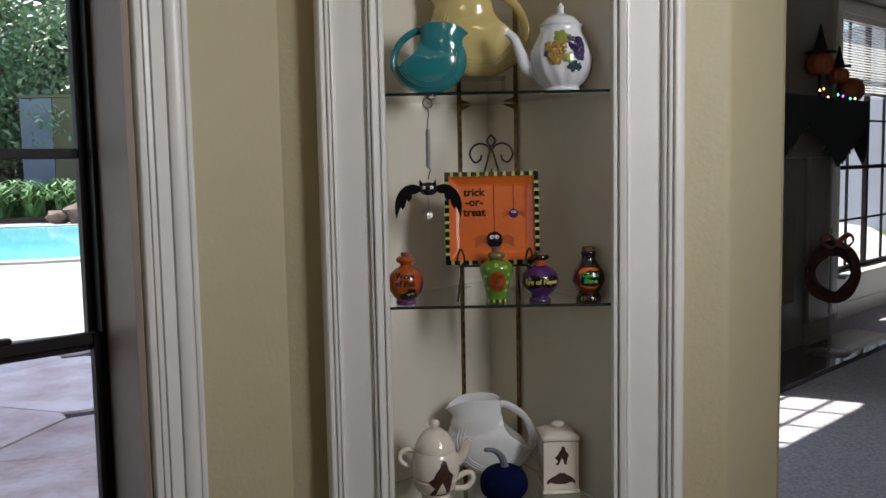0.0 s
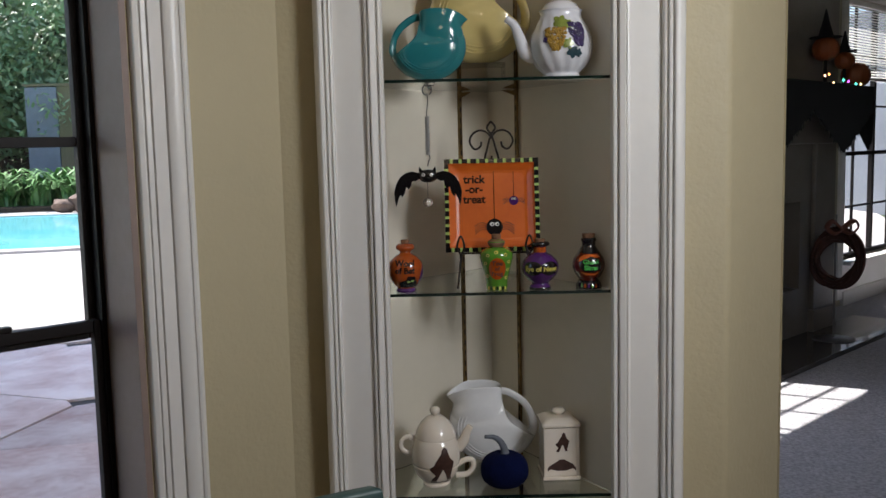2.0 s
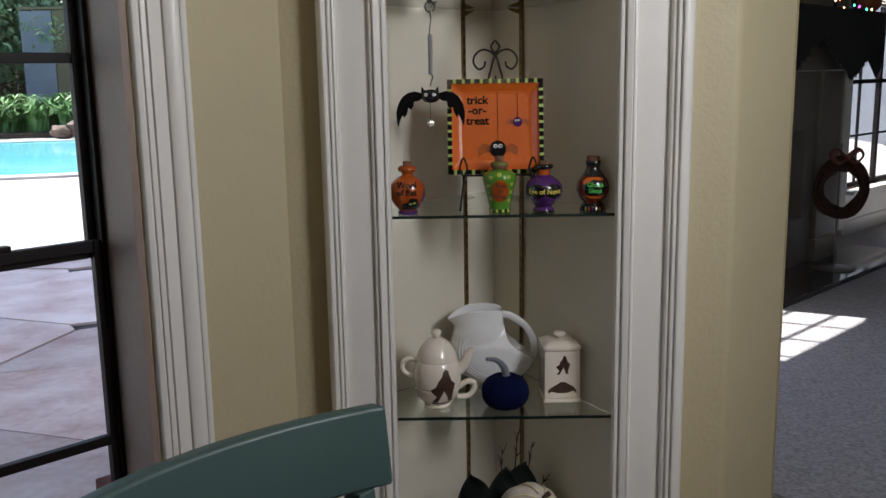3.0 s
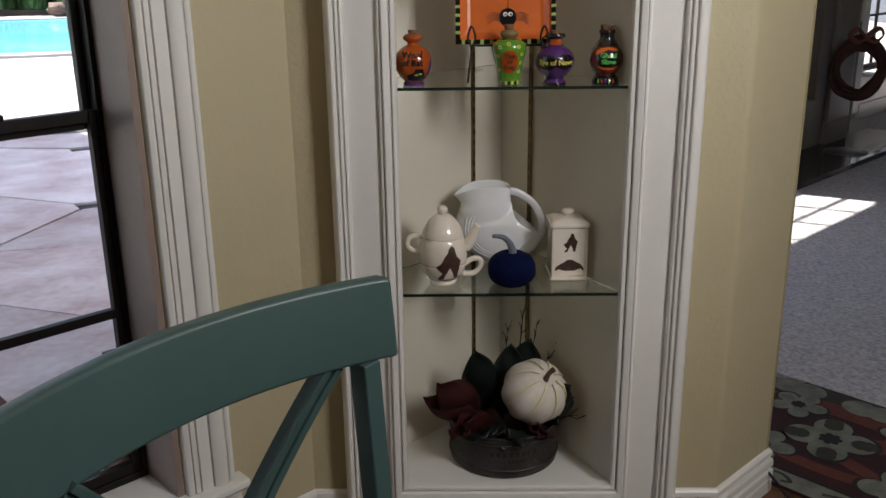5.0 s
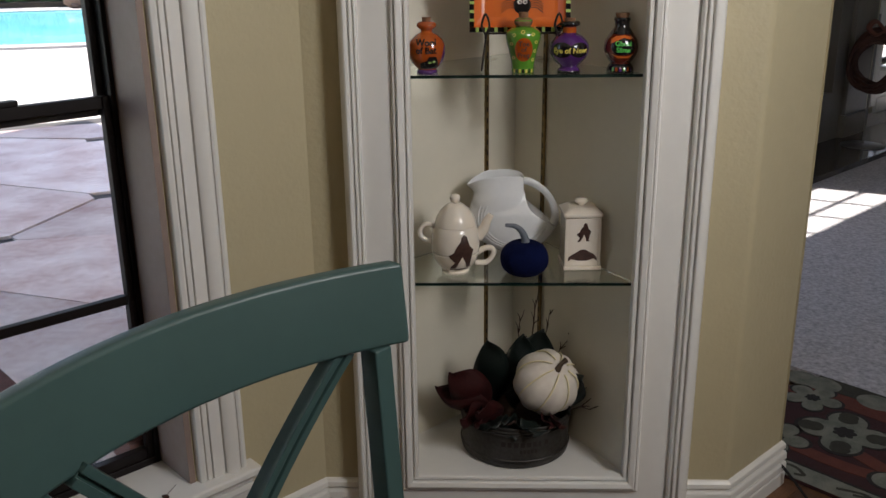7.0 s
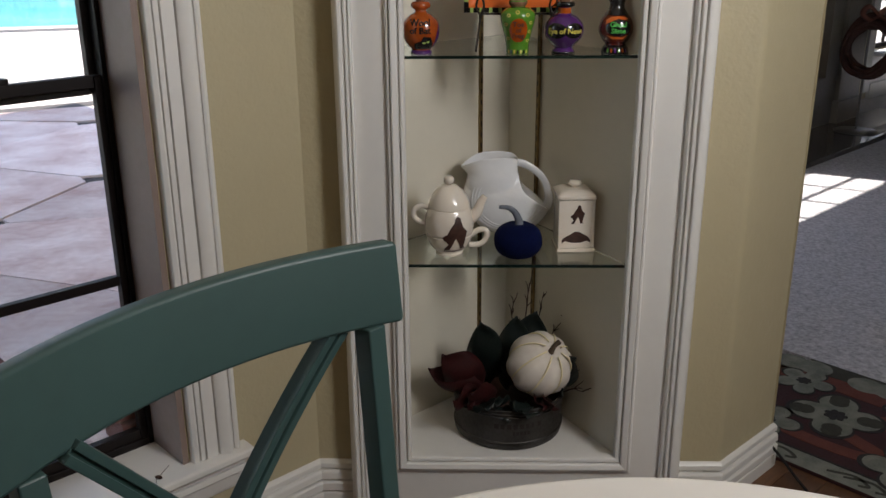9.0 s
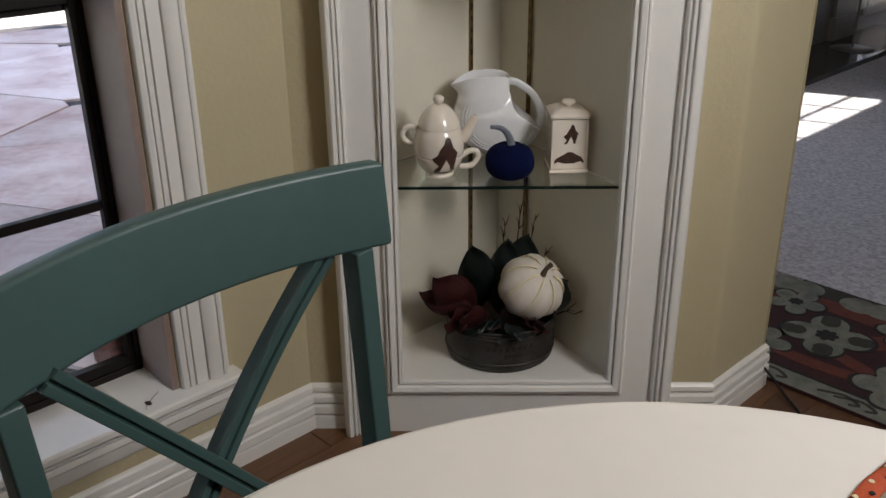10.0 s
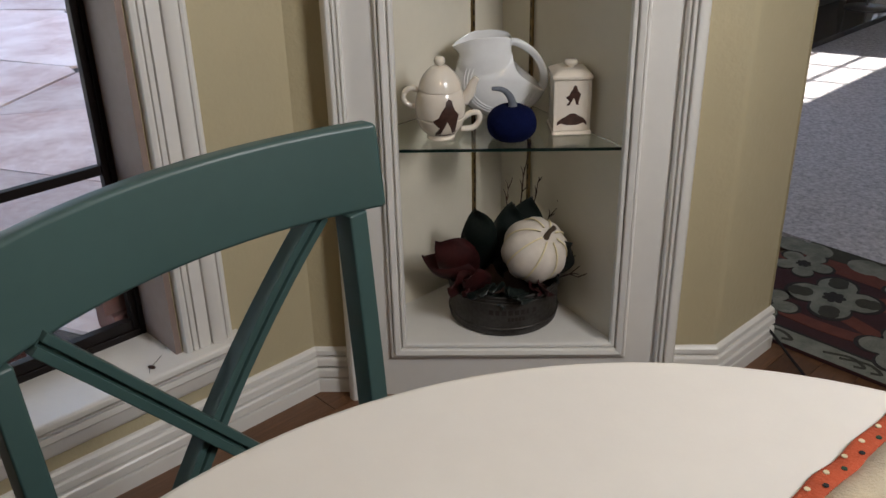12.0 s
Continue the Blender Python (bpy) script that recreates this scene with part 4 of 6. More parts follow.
# ---- top shelf ----
ZT = SHELF[0] + 0.0032
disk_pitcher("small glossy teal disk pitcher on the glass shelf", TEAL, 0.1445, pose(0.3280, 2.128, ZT) @ Matrix.Diagonal((1.07, 1, 1, 1)), -1)
riser = thing("acrylic_riser", "clear acrylic riser under the yellow pitcher", "riser", pose(0.437, 2.262, ZT))
part("top", bx(-0.055, 0.055, -0.045, 0.045, 0.040, 0.044), CLEAR, riser)
for sx in (-0.055, 0.051):
    part("side", bx(sx, sx + 0.004, -0.045, 0.045, 0.0, 0.0398), CLEAR, riser)
disk_pitcher("large pale yellow disk pitcher on a clear riser", YELLOW, 0.2085, pose(0.4395, 2.262, ZT + 0.0442) @ Matrix.Diagonal((1.04, 1, 1, 1)), 1)

pot = thing("porcelain_teapot", "white fluted porcelain teapot painted with grapes", "teapot", pose(0.601, 2.130, ZT))
POT = smooth_line([(0.036, 0.0), (0.040, 0.004), (0.037, 0.010), (0.050, 0.022), (0.061, 0.040), (0.065, 0.062), (0.061, 0.085), (0.050, 0.108), (0.043, 0.122), (0.0425, 0.132), (0.045, 0.136)], 4)
rad_pot = radius_of(POT)
part("body", lathe([(0, 0.0)] + list(POT) + [(0.038, 0.136), (0, 0.134)], 72, wave=lambda a, z: 1 + 0.022 * math.sin(14 * a + 45 * z) * (1 if 0.01 < z < 0.118 else 0.2)), PORC, pot, smooth=True)
lid = part("lid", lathe(smooth_line([(0.040, 0.137), (0.037, 0.143), (0.028, 0.152), (0.014, 0.158), (0.006, 0.160)], 4) + [(0, 0.160)], 40), PORC, pot, smooth=True)
part("knob", lathe(smooth_line([(0.0055, 0.159), (0.007, 0.163), (0.0062, 0.170), (0.0078, 0.173), (0.006, 0.176), (0.003, 0.178), (0.0025, 0.181)], 3) + [(0, 0.182)], 20), PORC, lid, smooth=True)
sp = smooth_line([(-0.036, 0, 0.046), (-0.070, 0, 0.052), (-0.083, 0, 0.080), (-0.095, 0, 0.110), (-0.112, 0, 0.124)], 6)
part("spout", tube(sp, [0.021 - 0.014 * (i / (len(sp) - 1)) ** 0.6 for i in range(len(sp))], 16), PORC, pot, smooth=True)
part("handle", tube(smooth_line([(0.042, 0.02, 0.118), (0.062, 0.035, 0.125), (0.078, 0.05, 0.100), (0.074, 0.05, 0.065), (0.055, 0.03, 0.040)], 6), 0.0055, 10), PORC, pot, smooth=True)
rg = random.Random(4)
GRAPEY, GRAPEP = glaze("yellow_grape_print", (0.50, 0.30, 0.05), 0.2, 0.3, 90), glaze("purple_grape_print", (0.045, 0.02, 0.12), 0.2, 0.3, 90)
LEAFP, LEAFD = glaze("green_leaf_print", (0.30, 0.36, 0.06), 0.2, 0.3, 60), glaze("blue_leaf_print", (0.04, 0.08, 0.10), 0.2, 0.3, 60)


def print_on_pot(pts, mat, name, lift=0.0016):
    part(name, wrap(flat_shape(pts), rad_pot, 0.0, lift), mat, pot, "painted fruit decoration")


def leafy(cx, cy, r, n, turn):
    return [(cx + r * (0.62 + 0.38 * abs(math.cos(n * a / 2 + turn))) * math.cos(a), cy + r * (0.62 + 0.38 * abs(math.cos(n * a / 2 + turn))) * math.sin(a)) for a in [6.2832 * i / 30 for i in range(30)]]


print_on_pot(leafy(-0.007, 0.108, 0.015, 5, 0.4), LEAFP, "leaf_print")
print_on_pot(leafy(0.006, 0.104, 0.011, 5, 1.4), LEAFP, "leaf_print")
print_on_pot(leafy(0.008, 0.064, 0.012, 5, 0.1), LEAFP, "leaf_print")
print_on_pot(leafy(0.016, 0.048, 0.013, 5, 0.8), LEAFD, "leaf_print")
print_on_pot(leafy(0.028, 0.046, 0.009, 5, 0.3), LEAFD, "leaf_print")
print_on_pot(leafy(-0.037, 0.073, 0.007, 5, 0.5), GRAPEP, "leaf_print")
for cx, cz, w, hgt, n, mt in ((-0.017, 0.074, 0.021, 0.044, 170, GRAPEY), (0.028, 0.083, 0.017, 0.046, 150, GRAPEP)):
    bmy = bmesh.new()
    for i in range(n):
        f = rg.uniform(0, 1)
        y = cz - hgt / 2 + hgt * f
        x = cx + rg.uniform(-w, w) * (0.30 + 0.70 * min(1, f * 1.6)) + (0.010 * (0.5 - f) if mt is GRAPEP else 0)
        r = rad_pot(y) + 0.0006
        bmesh.ops.create_icosphere(bmy, subdivisions=1, radius=0.0034, matrix=Matrix.Translation((r * math.sin(x / rad_pot(y)), -r * math.cos(x / rad_pot(y)), y)))
    tagged(part("grape_print", bmy, mt, pot, "painted grapes", smooth=True), kind="stuff")

# ---- hanging bat ----
SPRING = material("bright_steel_wire", (0.55, 0.56, 0.56), 0.3, metal=0.85)
cupk = tagged(part("suction_cup", lathe([(0, -0.004), (0.012, -0.004), (0.010, -0.008), (0.004, -0.012), (0.0035, -0.016), (0, -0.017)], 20), CLEAR, smooth=True, m=pose(0.330, 2.098, 1.4405)), "clear plastic suction cup under the glass shelf", "suction cup")
bat = thing("bat_mobile", "black bat ornament hanging by a spring from the shelf", "ornament", pose(0.3215, 2.098, 1.0))
bm = tube([(0.003 + 0.0095 * math.sin(a), 0, 0.4245 - 0.0105 * math.cos(a)) for a in [0.5 + 5.6 * i / 24 for i in range(25)]], 0.0014, 6)
part("hook", bm, WIRE, bat, "bent wire hook", smooth=True)
part("shank", tube(smooth_line([(0.003, 0, 0.4175), (0.004, 0, 0.400), (0.002, 0, 0.385), (0.001, 0, 0.371)]), 0.0011, 6), WIRE, bat, smooth=True)
part("spring", tube([(0.002 + 0.0040 * math.cos(i * 0.8), 0.0040 * math.sin(i * 0.8), 0.371 - 0.078 * i / 340) for i in range(341)], 0.0009, 5), SPRING, bat, "fine wire spring", smooth=True)
part("link", tube(smooth_line([(0.002, 0, 0.296), (0.006, 0, 0.288), (0.003, 0, 0.279), (0.001, 0, 0.270)]), 0.0012, 6), WIRE, bat, smooth=True)
part("head", lathe([(0.0, -0.0135)] + [(0.0205 * math.sin(math.pi * i / 12) ** 0.8, -0.0135 * math.cos(math.pi * i / 12)) for i in range(1, 12)] + [(0.0, 0.0135)], 24), BLACKG, bat, smooth=True, m=pose(0.001, 0, 0.250) @ Matrix.Diagonal((0.95, 0.5, 1, 1)))
for s in (-1, 1):
    part("ear", prism([(s * 0.008, 0.258), (s * 0.018, 0.257), (s * 0.0165, 0.270)], -0.003, 0.003, "y"), BLACKG, bat)
    e = part("eye", lathe([(0, 0), (0.0034, 0.0005), (0, 0.0016)], 14), EYEW, bat, "white painted eye", m=pose(s * 0.008, -0.0102, 0.253, 90, 0, 0))
    part("pupil", lathe([(0, 0), (0.0015, 0.0016), (0, 0.0022)], 10), BLACKG, e)
    wing = [(0.014, 0.256), (0.030, 0.260), (0.044, 0.257), (0.056, 0.248), (0.064, 0.234), (0.068, 0.218), (0.067, 0.200), (0.064, 0.188), (0.060, 0.203), (0.055, 0.213), (0.052, 0.207), (0.046, 0.216), (0.043, 0.228), (0.038, 0.223), (0.033, 0.230), (0.031, 0.240), (0.024, 0.240), (0.016, 0.244)]
    part("wing", prism([(s * x + (0.002 if s > 0 else -0.001), z) for x, z in (wing if s > 0 else wing[::-1])], -0.002, 0.002, "y"), BLACKG, bat, "scalloped black wing", bevel=0.0008)
part("thread", tube([(0.0, 0, 0.238), (0.0, 0, 0.205)], 0.0005, 5), WIRE, bat)
part("bead", lathe([(0, -0.0095)] + [(0.0095 * math.sin(math.pi * i / 8), -0.0095 * math.cos(math.pi * i / 8)) for i in range(1, 8)] + [(0, 0.0095)], 8), CLEAR, bat, "faceted clear bead", m=pose(-0.0005, 0, 0.196))

# ---- square plate on its easel ----
ZM = SHELF[1] + 0.0032
plate_m = pose(0.4555, 2.137, 1.0865, -9.5, 0, 0)
pl = thing("square_plate", "square orange plate with a black and green checked rim", "plate", plate_m)
W2, H2 = 0.100, 0.198


def ring_rect(x0, x1, z0, z1, r, k=5):
    return rounded(x0, x1, z0, z1, r, k)


bm = bmesh.new()
loops = []
for inset, y, r in ((0.0, 0.004, 0.008), (0.0, 0.0, 0.008), (0.009, -0.001, 0.006), (0.013, 0.003, 0.006), (0.024, 0.010, 0.010), (0.030, 0.0115, 0.010)):
    loops.append([bm.verts.new((x, y, z)) for x, z in ring_rect(-W2 + inset, W2 - inset, inset, H2 - inset, r)])
for a, b in zip(loops, loops[1:]):
    for i in range(len(a)):
        bm.faces.new((a[i], a[(i + 1) % len(a)], b[(i + 1) % len(a)], b[i]))
bm.faces.new(loops[-1])
back = [bm.verts.new((x, 0.016, z)) for x, z in ring_rect(-W2 + 0.02, W2 - 0.02, 0.02, H2 - 0.02, 0.01)]
for i in range(len(back)):
    bm.faces.new((loops[0][i], loops[0][(i + 1) % len(back)], back[(i + 1) % len(back)], back[i]))
bm.faces.new(back[::-1])
part("dish", bm, ORANGE, pl, "orange glazed dish")
NB = 11
for side in range(4):
    for i in range(2 * NB):
        mat = BLACKG if i % 2 == 0 else LIME
        f0, f1 = ((i // 2, i // 2 + 0.64) if i % 2 == 0 else (i // 2 + 0.64, i // 2 + 1))
        f0, f1 = (f0 - 0.0) / (NB - 0.36), min(1.0, f1 / (NB - 0.36))
        if f0 >= 0.999:
            continue
        a0, a1 = -W2 + 2 * W2 * f0, -W2 + 2 * W2 * f1
        if side < 2:
            zz = (0.0, 0.0092) if side == 0 else (H2 - 0.0092, H2)
            part("check", bx(a0, a1, -0.0018, 0.003, *zz), mat, pl)
        else:
            xx = (-W2, -W2 + 0.0092) if side == 2 else (W2 - 0.0092, W2)
            b0, b1 = 0.0094 + (H2 - 0.0188) * f0, 0.0094 + (H2 - 0.0188) * f1
            part("check", bx(*xx, -0.0018, 0.003, b0, b1), mat, pl)
FY = 0.0108
for words, z in (("trick", 0.155), ("-or-", 0.134), ("treat", 0.112)):
    part("lettering", stand_up(text_mesh(words, 0.024), FY), BLACKG, pl, "black painted word", m=pose(-0.037, 0, z))
for x, z in ((0.005, 0.070), (0.047, 0.118)):
    part("thread_line", bx(x - 0.0005, x + 0.0005, FY - 0.0003, FY + 0.0004, z, 0.172), BLACKG, pl, "painted web thread")


def spider(x, z, r):
    s = part("spider_print", stand_up(flat_shape(ellipse(x, z, r, r * 1.02)), FY - 0.0003), PURPLE if r < 0.01 else BLACKG, pl, "painted spider")
    for k in (-1, 1):
        part("eye_print", stand_up(flat_shape(ellipse(x + k * r * 0.3, z + r * 0.35, r * 0.27, r * 0.25, 14)), FY - 0.0006), EYEW, s)
        part("pupil_print", stand_up(flat_shape(ellipse(x + k * r * 0.3 + r * 0.05, z + r * 0.33, r * 0.12, r * 0.12, 10)), FY - 0.0009), BLACKG, s)
        for j in range(4):
            c = smooth_line([(x + k * r * 0.8, z + r * (0.25 - 0.2 * j)), (x + k * r * 1.6, z + r * (0.55 - 0.28 * j)), (x + k * r * 2.4, z + r * (0.1 - 0.32 * j))], 4)
            part("leg_print", tube([(px, FY - 0.0002, pz) for px, pz in c], r * 0.05, 4), BROWN, s)


spider(0.005, 0.053, 0.0175)
spider(0.047, 0.109, 0.0098)

easel = thing("plate_easel", "dark wrought iron plate easel with scrolled top", "easel", pose(0.458, 2.135, ZM))
EZ = 0.275
ey = 0.055


def rod(pts, r=0.0022, k=6, name="rod"):
    return part(name, tube(smooth_line(pts, k), r, 8), IRON, easel, smooth=True)


for s in (-1, 1):
    rod([(s * 0.012, ey, EZ + 0.005), (s * 0.004, ey + 0.004, EZ + 0.035), (s * -0.001, ey + 0.005, EZ + 0.045), (s * 0.009, ey + 0.006, EZ + 0.060), (0, ey + 0.006, EZ + 0.074)], name="finial")
    rod([(0.0, ey + 0.004, EZ + 0.040), (s * 0.010, ey + 0.005, EZ + 0.051), (s * 0.026, ey + 0.005, EZ + 0.055), (s * 0.041, ey + 0.005, EZ + 0.046), (s * 0.046, ey + 0.005, EZ + 0.030), (s * 0.036, ey + 0.005, EZ + 0.015), (s * 0.024, ey + 0.005, EZ + 0.020), (s * 0.021, ey + 0.005, EZ + 0.031)], name="scroll")
    rod([(s * 0.012, ey, EZ + 0.008), (s * 0.040, 0.050, 0.150), (s * 0.066, 0.034, 0.075), (s * 0.068, 0.0, 0.0715)], name="leg")
    rod([(s * 0.068, 0.0, 0.074), (s * 0.072, -0.03, 0.055), (s * 0.079, -0.045, 0.0035)], name="foot")
    rod([(s * 0.071, -0.020, 0.066), (s * 0.071, -0.032, 0.064), (s * 0.071, -0.036, 0.072), (s * 0.0635, -0.037, 0.090), (s * 0.071, -0.038, 0.112), (s * 0.0785, -0.037, 0.090), (s * 0.071, -0.036, 0.072)], name="hook")
rod([(-0.068, 0.0, 0.072), (0, 0.0, 0.072), (0.068, 0.0, 0.072)], name="bar")
rod([(0, ey, EZ), (0, 0.11, 0.12), (0, 0.13, 0.0035)], name="back_leg")

# ---- potion bottles ----
def bottle(label, x, profile, mat, m_extra=None):
    t = thing("potion_bottle", label, "bottle", pose(x, 2.100, ZM), "potion bottles")
    pr = smooth_line(profile, 4)
    part("body", lathe([(0, 0)] + list(pr) + [(0, pr[-1][1])], 40), mat, t, smooth=True)
    return t, radius_of(pr)


def letters(t, rad, words, size, z, mat):
    part("lettering", wrap(text_mesh(words, size), rad, z, 0.0009), mat, t, "hand-painted word")


def patch(t, rad, pts, mat, name="painted_patch", lift=0.0005, label=""):
    part(name, wrap(flat_shape(pts), rad, 0.0, lift), mat, t, label)


def cork(t, r, z, h):
    part("cork", lathe([(0, z), (r, z), (r * 1.1, z + h), (0, z + h)], 16), CORK, t, "brown cork")


b1, r1 = bottle("round orange glazed bottle painted with a cat face", 0.2715, [(0.018, 0.0), (0.020, 0.003), (0.018, 0.007), (0.026, 0.016), (0.034, 0.030), (0.0365, 0.046), (0.033, 0.062), (0.021, 0.074), (0.012, 0.079), (0.0115, 0.083), (0.018, 0.088), (0.0195, 0.093), (0.016, 0.098), (0.010, 0.100)], RUST)
part("foot", lathe([(0, -0.0002), (0.0205, -0.0002), (0.0215, 0.004), (0.019, 0.0075), (0, 0.0075)], 32), PURPLE, b1, "purple foot", smooth=True)
cork(b1, 0.008, 0.099, 0.008)
letters(b1, r1, "Wool", 0.017, 0.061, BLACKG)
letters(b1, r1, "of Bat", 0.017, 0.046, BLACKG)
patch(b1, r1, [(-0.012, 0.010), (0.024, 0.010), (0.026, 0.022), (0.021, 0.034), (0.018, 0.027), (0.011, 0.029), (0.006, 0.035), (0.002, 0.027), (-0.012, 0.022)], BLACKG)
patch(b1, r1, [(0.026, 0.012), (0.045, 0.014), (0.05, 0.06), (0.042, 0.05), (0.034, 0.03)], PURPLE)
for dx in (0.007, 0.015):
    patch(b1, r1, ellipse(dx, 0.023 + (dx - 0.007) * 0.2, 0.0034, 0.0022, 12), LIME, "painted_eye", 0.001)

b2, r2 = bottle("green glazed bottle with an orange painted label", 0.4605, [(0.021, 0.0), (0.0225, 0.003), (0.022, 0.010), (0.0235, 0.022), (0.028, 0.042), (0.033, 0.060), (0.0345, 0.070), (0.032, 0.079), (0.022, 0.086), (0.012, 0.089), (0.012, 0.092), (0.017, 0.096), (0.0175, 0.100), (0.013, 0.104)], GREEN)
part("collar", lathe([(0.0125, 0.0885), (0.0165, 0.092), (0.0185, 0.097), (0.0165, 0.102), (0.0105, 0.105), (0, 0.105)], 28), CORK, b2, "rust brown neck ring", smooth=True)
cork(b2, 0.009, 0.103, 0.012)
patch(b2, r2, ellipse(0.0, 0.046, 0.018, 0.023, 28), RUST, label="orange label")
letters(b2, r2, "Toe", 0.0135, 0.057, BROWN)
letters(b2, r2, "of", 0.0125, 0.046, BROWN)
letters(b2, r2, "Frog", 0.0125, 0.035, BROWN)
for dx, dz in ((-0.020, 0.074), (0.018, 0.075), (0.026, 0.060), (-0.026, 0.057), (0.024, 0.043), (-0.002, 0.080), (0.020, 0.026), (-0.021, 0.030)):
    patch(b2, r2, ellipse(dx, dz, 0.0042, 0.0035, 14), YPAINT, "painted_dot", 0.0007)
    patch(b2, r2, ellipse(dx, dz, 0.0022, 0.0018, 10), GREEN, "painted_dot", 0.0011)
for k in range(7):
    patch(b2, r2, [(-0.021 + 0.0062 * k, 0.001), (-0.0172 + 0.0062 * k, 0.001), (-0.0172 + 0.0062 * k, 0.008), (-0.021 + 0.0062 * k, 0.008)], BLACKG if k % 2 else YPAINT, "foot_stripe", 0.0008)

b3, r3 = bottle("purple glazed bottle with a black painted band", 0.5505, [(0.020, 0.0), (0.0225, 0.003), (0.020, 0.008), (0.0175, 0.011), (0.026, 0.019), (0.036, 0.032), (0.0385, 0.045), (0.036, 0.057), (0.025, 0.069), (0.014, 0.075), (0.0125, 0.080), (0.0125, 0.086), (0.019, 0.090), (0.0195, 0.094), (0.013, 0.096)], PURPLE)
part("collar", lathe([(0.0135, 0.0755), (0.0132, 0.0865), (0.0125, 0.0868)], 28), RUST, b3, "burnt orange neck")
part("rim", lathe([(0.013, 0.087), (0.0195, 0.0895), (0.0205, 0.0935), (0.0175, 0.0975), (0, 0.0975)], 28), BLACKG, b3, "black rim", smooth=True)
part("foot", lathe([(0, -0.0002), (0.0228, -0.0002), (0.0232, 0.003), (0.020, 0.0065), (0, 0.0065)], 28), BLACKG, b3, "black foot", smooth=True)
cork(b3, 0.010, 0.097, 0.006)
patch(b3, r3, ellipse(-0.018, 0.045, 0.021, 0.0145, 26), BLACKG, label="black label")
patch(b3, r3, ellipse(0.018, 0.045, 0.021, 0.0145, 26), BLACKG, label="black label")
letters(b3, r3, "Eye of Newt", 0.0142, 0.044, YPAINT)
part("handle", tube(smooth_line([(-0.019, 0, 0.092), (-0.027, 0, 0.085), (-0.026, 0, 0.074), (-0.018, 0, 0.072)], 5), 0.0016, 6), IRON, b3, "thin dark loop", smooth=True)

b4, r4 = bottle("dark red glazed bottle with a black neck", 0.6515, [(0.025, 0.0), (0.0255, 0.003), (0.024, 0.010), (0.0195, 0.017), (0.025, 0.024), (0.0325, 0.038), (0.0335, 0.050), (0.030, 0.063), (0.020, 0.076), (0.0135, 0.086), (0.0135, 0.095), (0.0155, 0.099), (0.0145, 0.103)], REDG)
part("neck", lathe([(0.0235, 0.0728), (0.0205, 0.0768), (0.0143, 0.0865), (0.0142, 0.095), (0.0163, 0.099), (0.0150, 0.1035), (0, 0.1035)], 28), BLACKG, b4, "black glazed neck", smooth=True)
part("foot", lathe([(0, -0.0002), (0.0265, -0.0002), (0.0268, 0.003), (0.0250, 0.0100), (0.0205, 0.0165), (0, 0.0165)], 28), BLACKG, b4, "black foot", smooth=True)
cork(b4, 0.0125, 0.103, 0.009)
patch(b4, r4, ellipse(0.0, 0.050, 0.025, 0.016, 26), BLACKG, lift=0.0004)
patch(b4, r4, [(-0.026, 0.056), (-0.018, 0.065), (-0.010, 0.063), (0.0, 0.067), (0.012, 0.064), (0.022, 0.066), (0.014, 0.070), (0.0, 0.0715), (-0.014, 0.070), (-0.025, 0.064)], ORANGE)
patch(b4, r4, [(-0.024, 0.036), (-0.010, 0.033), (0.008, 0.032), (0.022, 0.037), (0.010, 0.0285), (-0.010, 0.0285)], ORANGE)
letters(b4, r4, "Ghoul", 0.0130, 0.056, GPAINT)
letters(b4, r4, "Slime", 0.0130, 0.044, GPAINT)
for k in range(6):
    patch(b4, r4, ellipse(-0.0175 + 0.007 * k, 0.0065, 0.0022, 0.0045, 10), (GREEN, RUST, PURPLE)[k % 3], "foot_dot", 0.0018)

# ---- lower shelf ----
ZL = SHELF[2] + 0.0032
disk_pitcher("large white disk pitcher on the glass shelf", WHITEG, 0.185, pose(0.4545, 2.268, ZL) @ Matrix.Diagonal((1.075, 1, 1, 1)), 1)


tea = thing("tea_for_one", "cream stacked teapot and cup with a brown print", "teapot", pose(0.3245, 2.135, ZL))
CUP = smooth_line([(0.029, 0.0), (0.030, 0.004), (0.028, 0.008), (0.038, 0.017), (0.046, 0.030), (0.0505, 0.046)], 4)
TPOT = smooth_line([(0.0505, 0.0475), (0.0520, 0.062), (0.0515, 0.078), (0.0480, 0.094), (0.0435, 0.1045)], 4)
rad_tea = radius_of(list(CUP) + list(TPOT))
cup = part("cup", lathe([(0, 0)] + list(CUP) + [(0.048, 0.0464), (0, 0.046)], 48), CREAM, tea, smooth=True)
part("cup_handle", tube(smooth_line([(0.046, 0, 0.041), (0.064, 0, 0.052), (0.079, 0, 0.050), (0.080, 0, 0.034), (0.066, 0, 0.020), (0.042, 0, 0.018)], 6), 0.0062, 12), CREAM, cup, smooth=True)
tp = part("teapot", lathe([(0, 0.0472), (0.048, 0.0472)] + list(TPOT) + [(0, 0.1045)], 48), CREAM, tea, smooth=True)
part("handle", tube(smooth_line([(-0.043, 0, 0.100), (-0.058, 0, 0.106), (-0.073, 0, 0.098), (-0.075, 0, 0.082), (-0.064, 0, 0.071), (-0.049, 0, 0.067)], 6), 0.0055, 12), CREAM, tp, smooth=True)
part("spout", tube(smooth_line([(0.046, 0, 0.078), (0.060, 0, 0.094), (0.067, 0, 0.112), (0.076, 0, 0.127)], 6), [0.014 - 0.0004 * i for i in range(19)], 14), CREAM, tp, smooth=True)
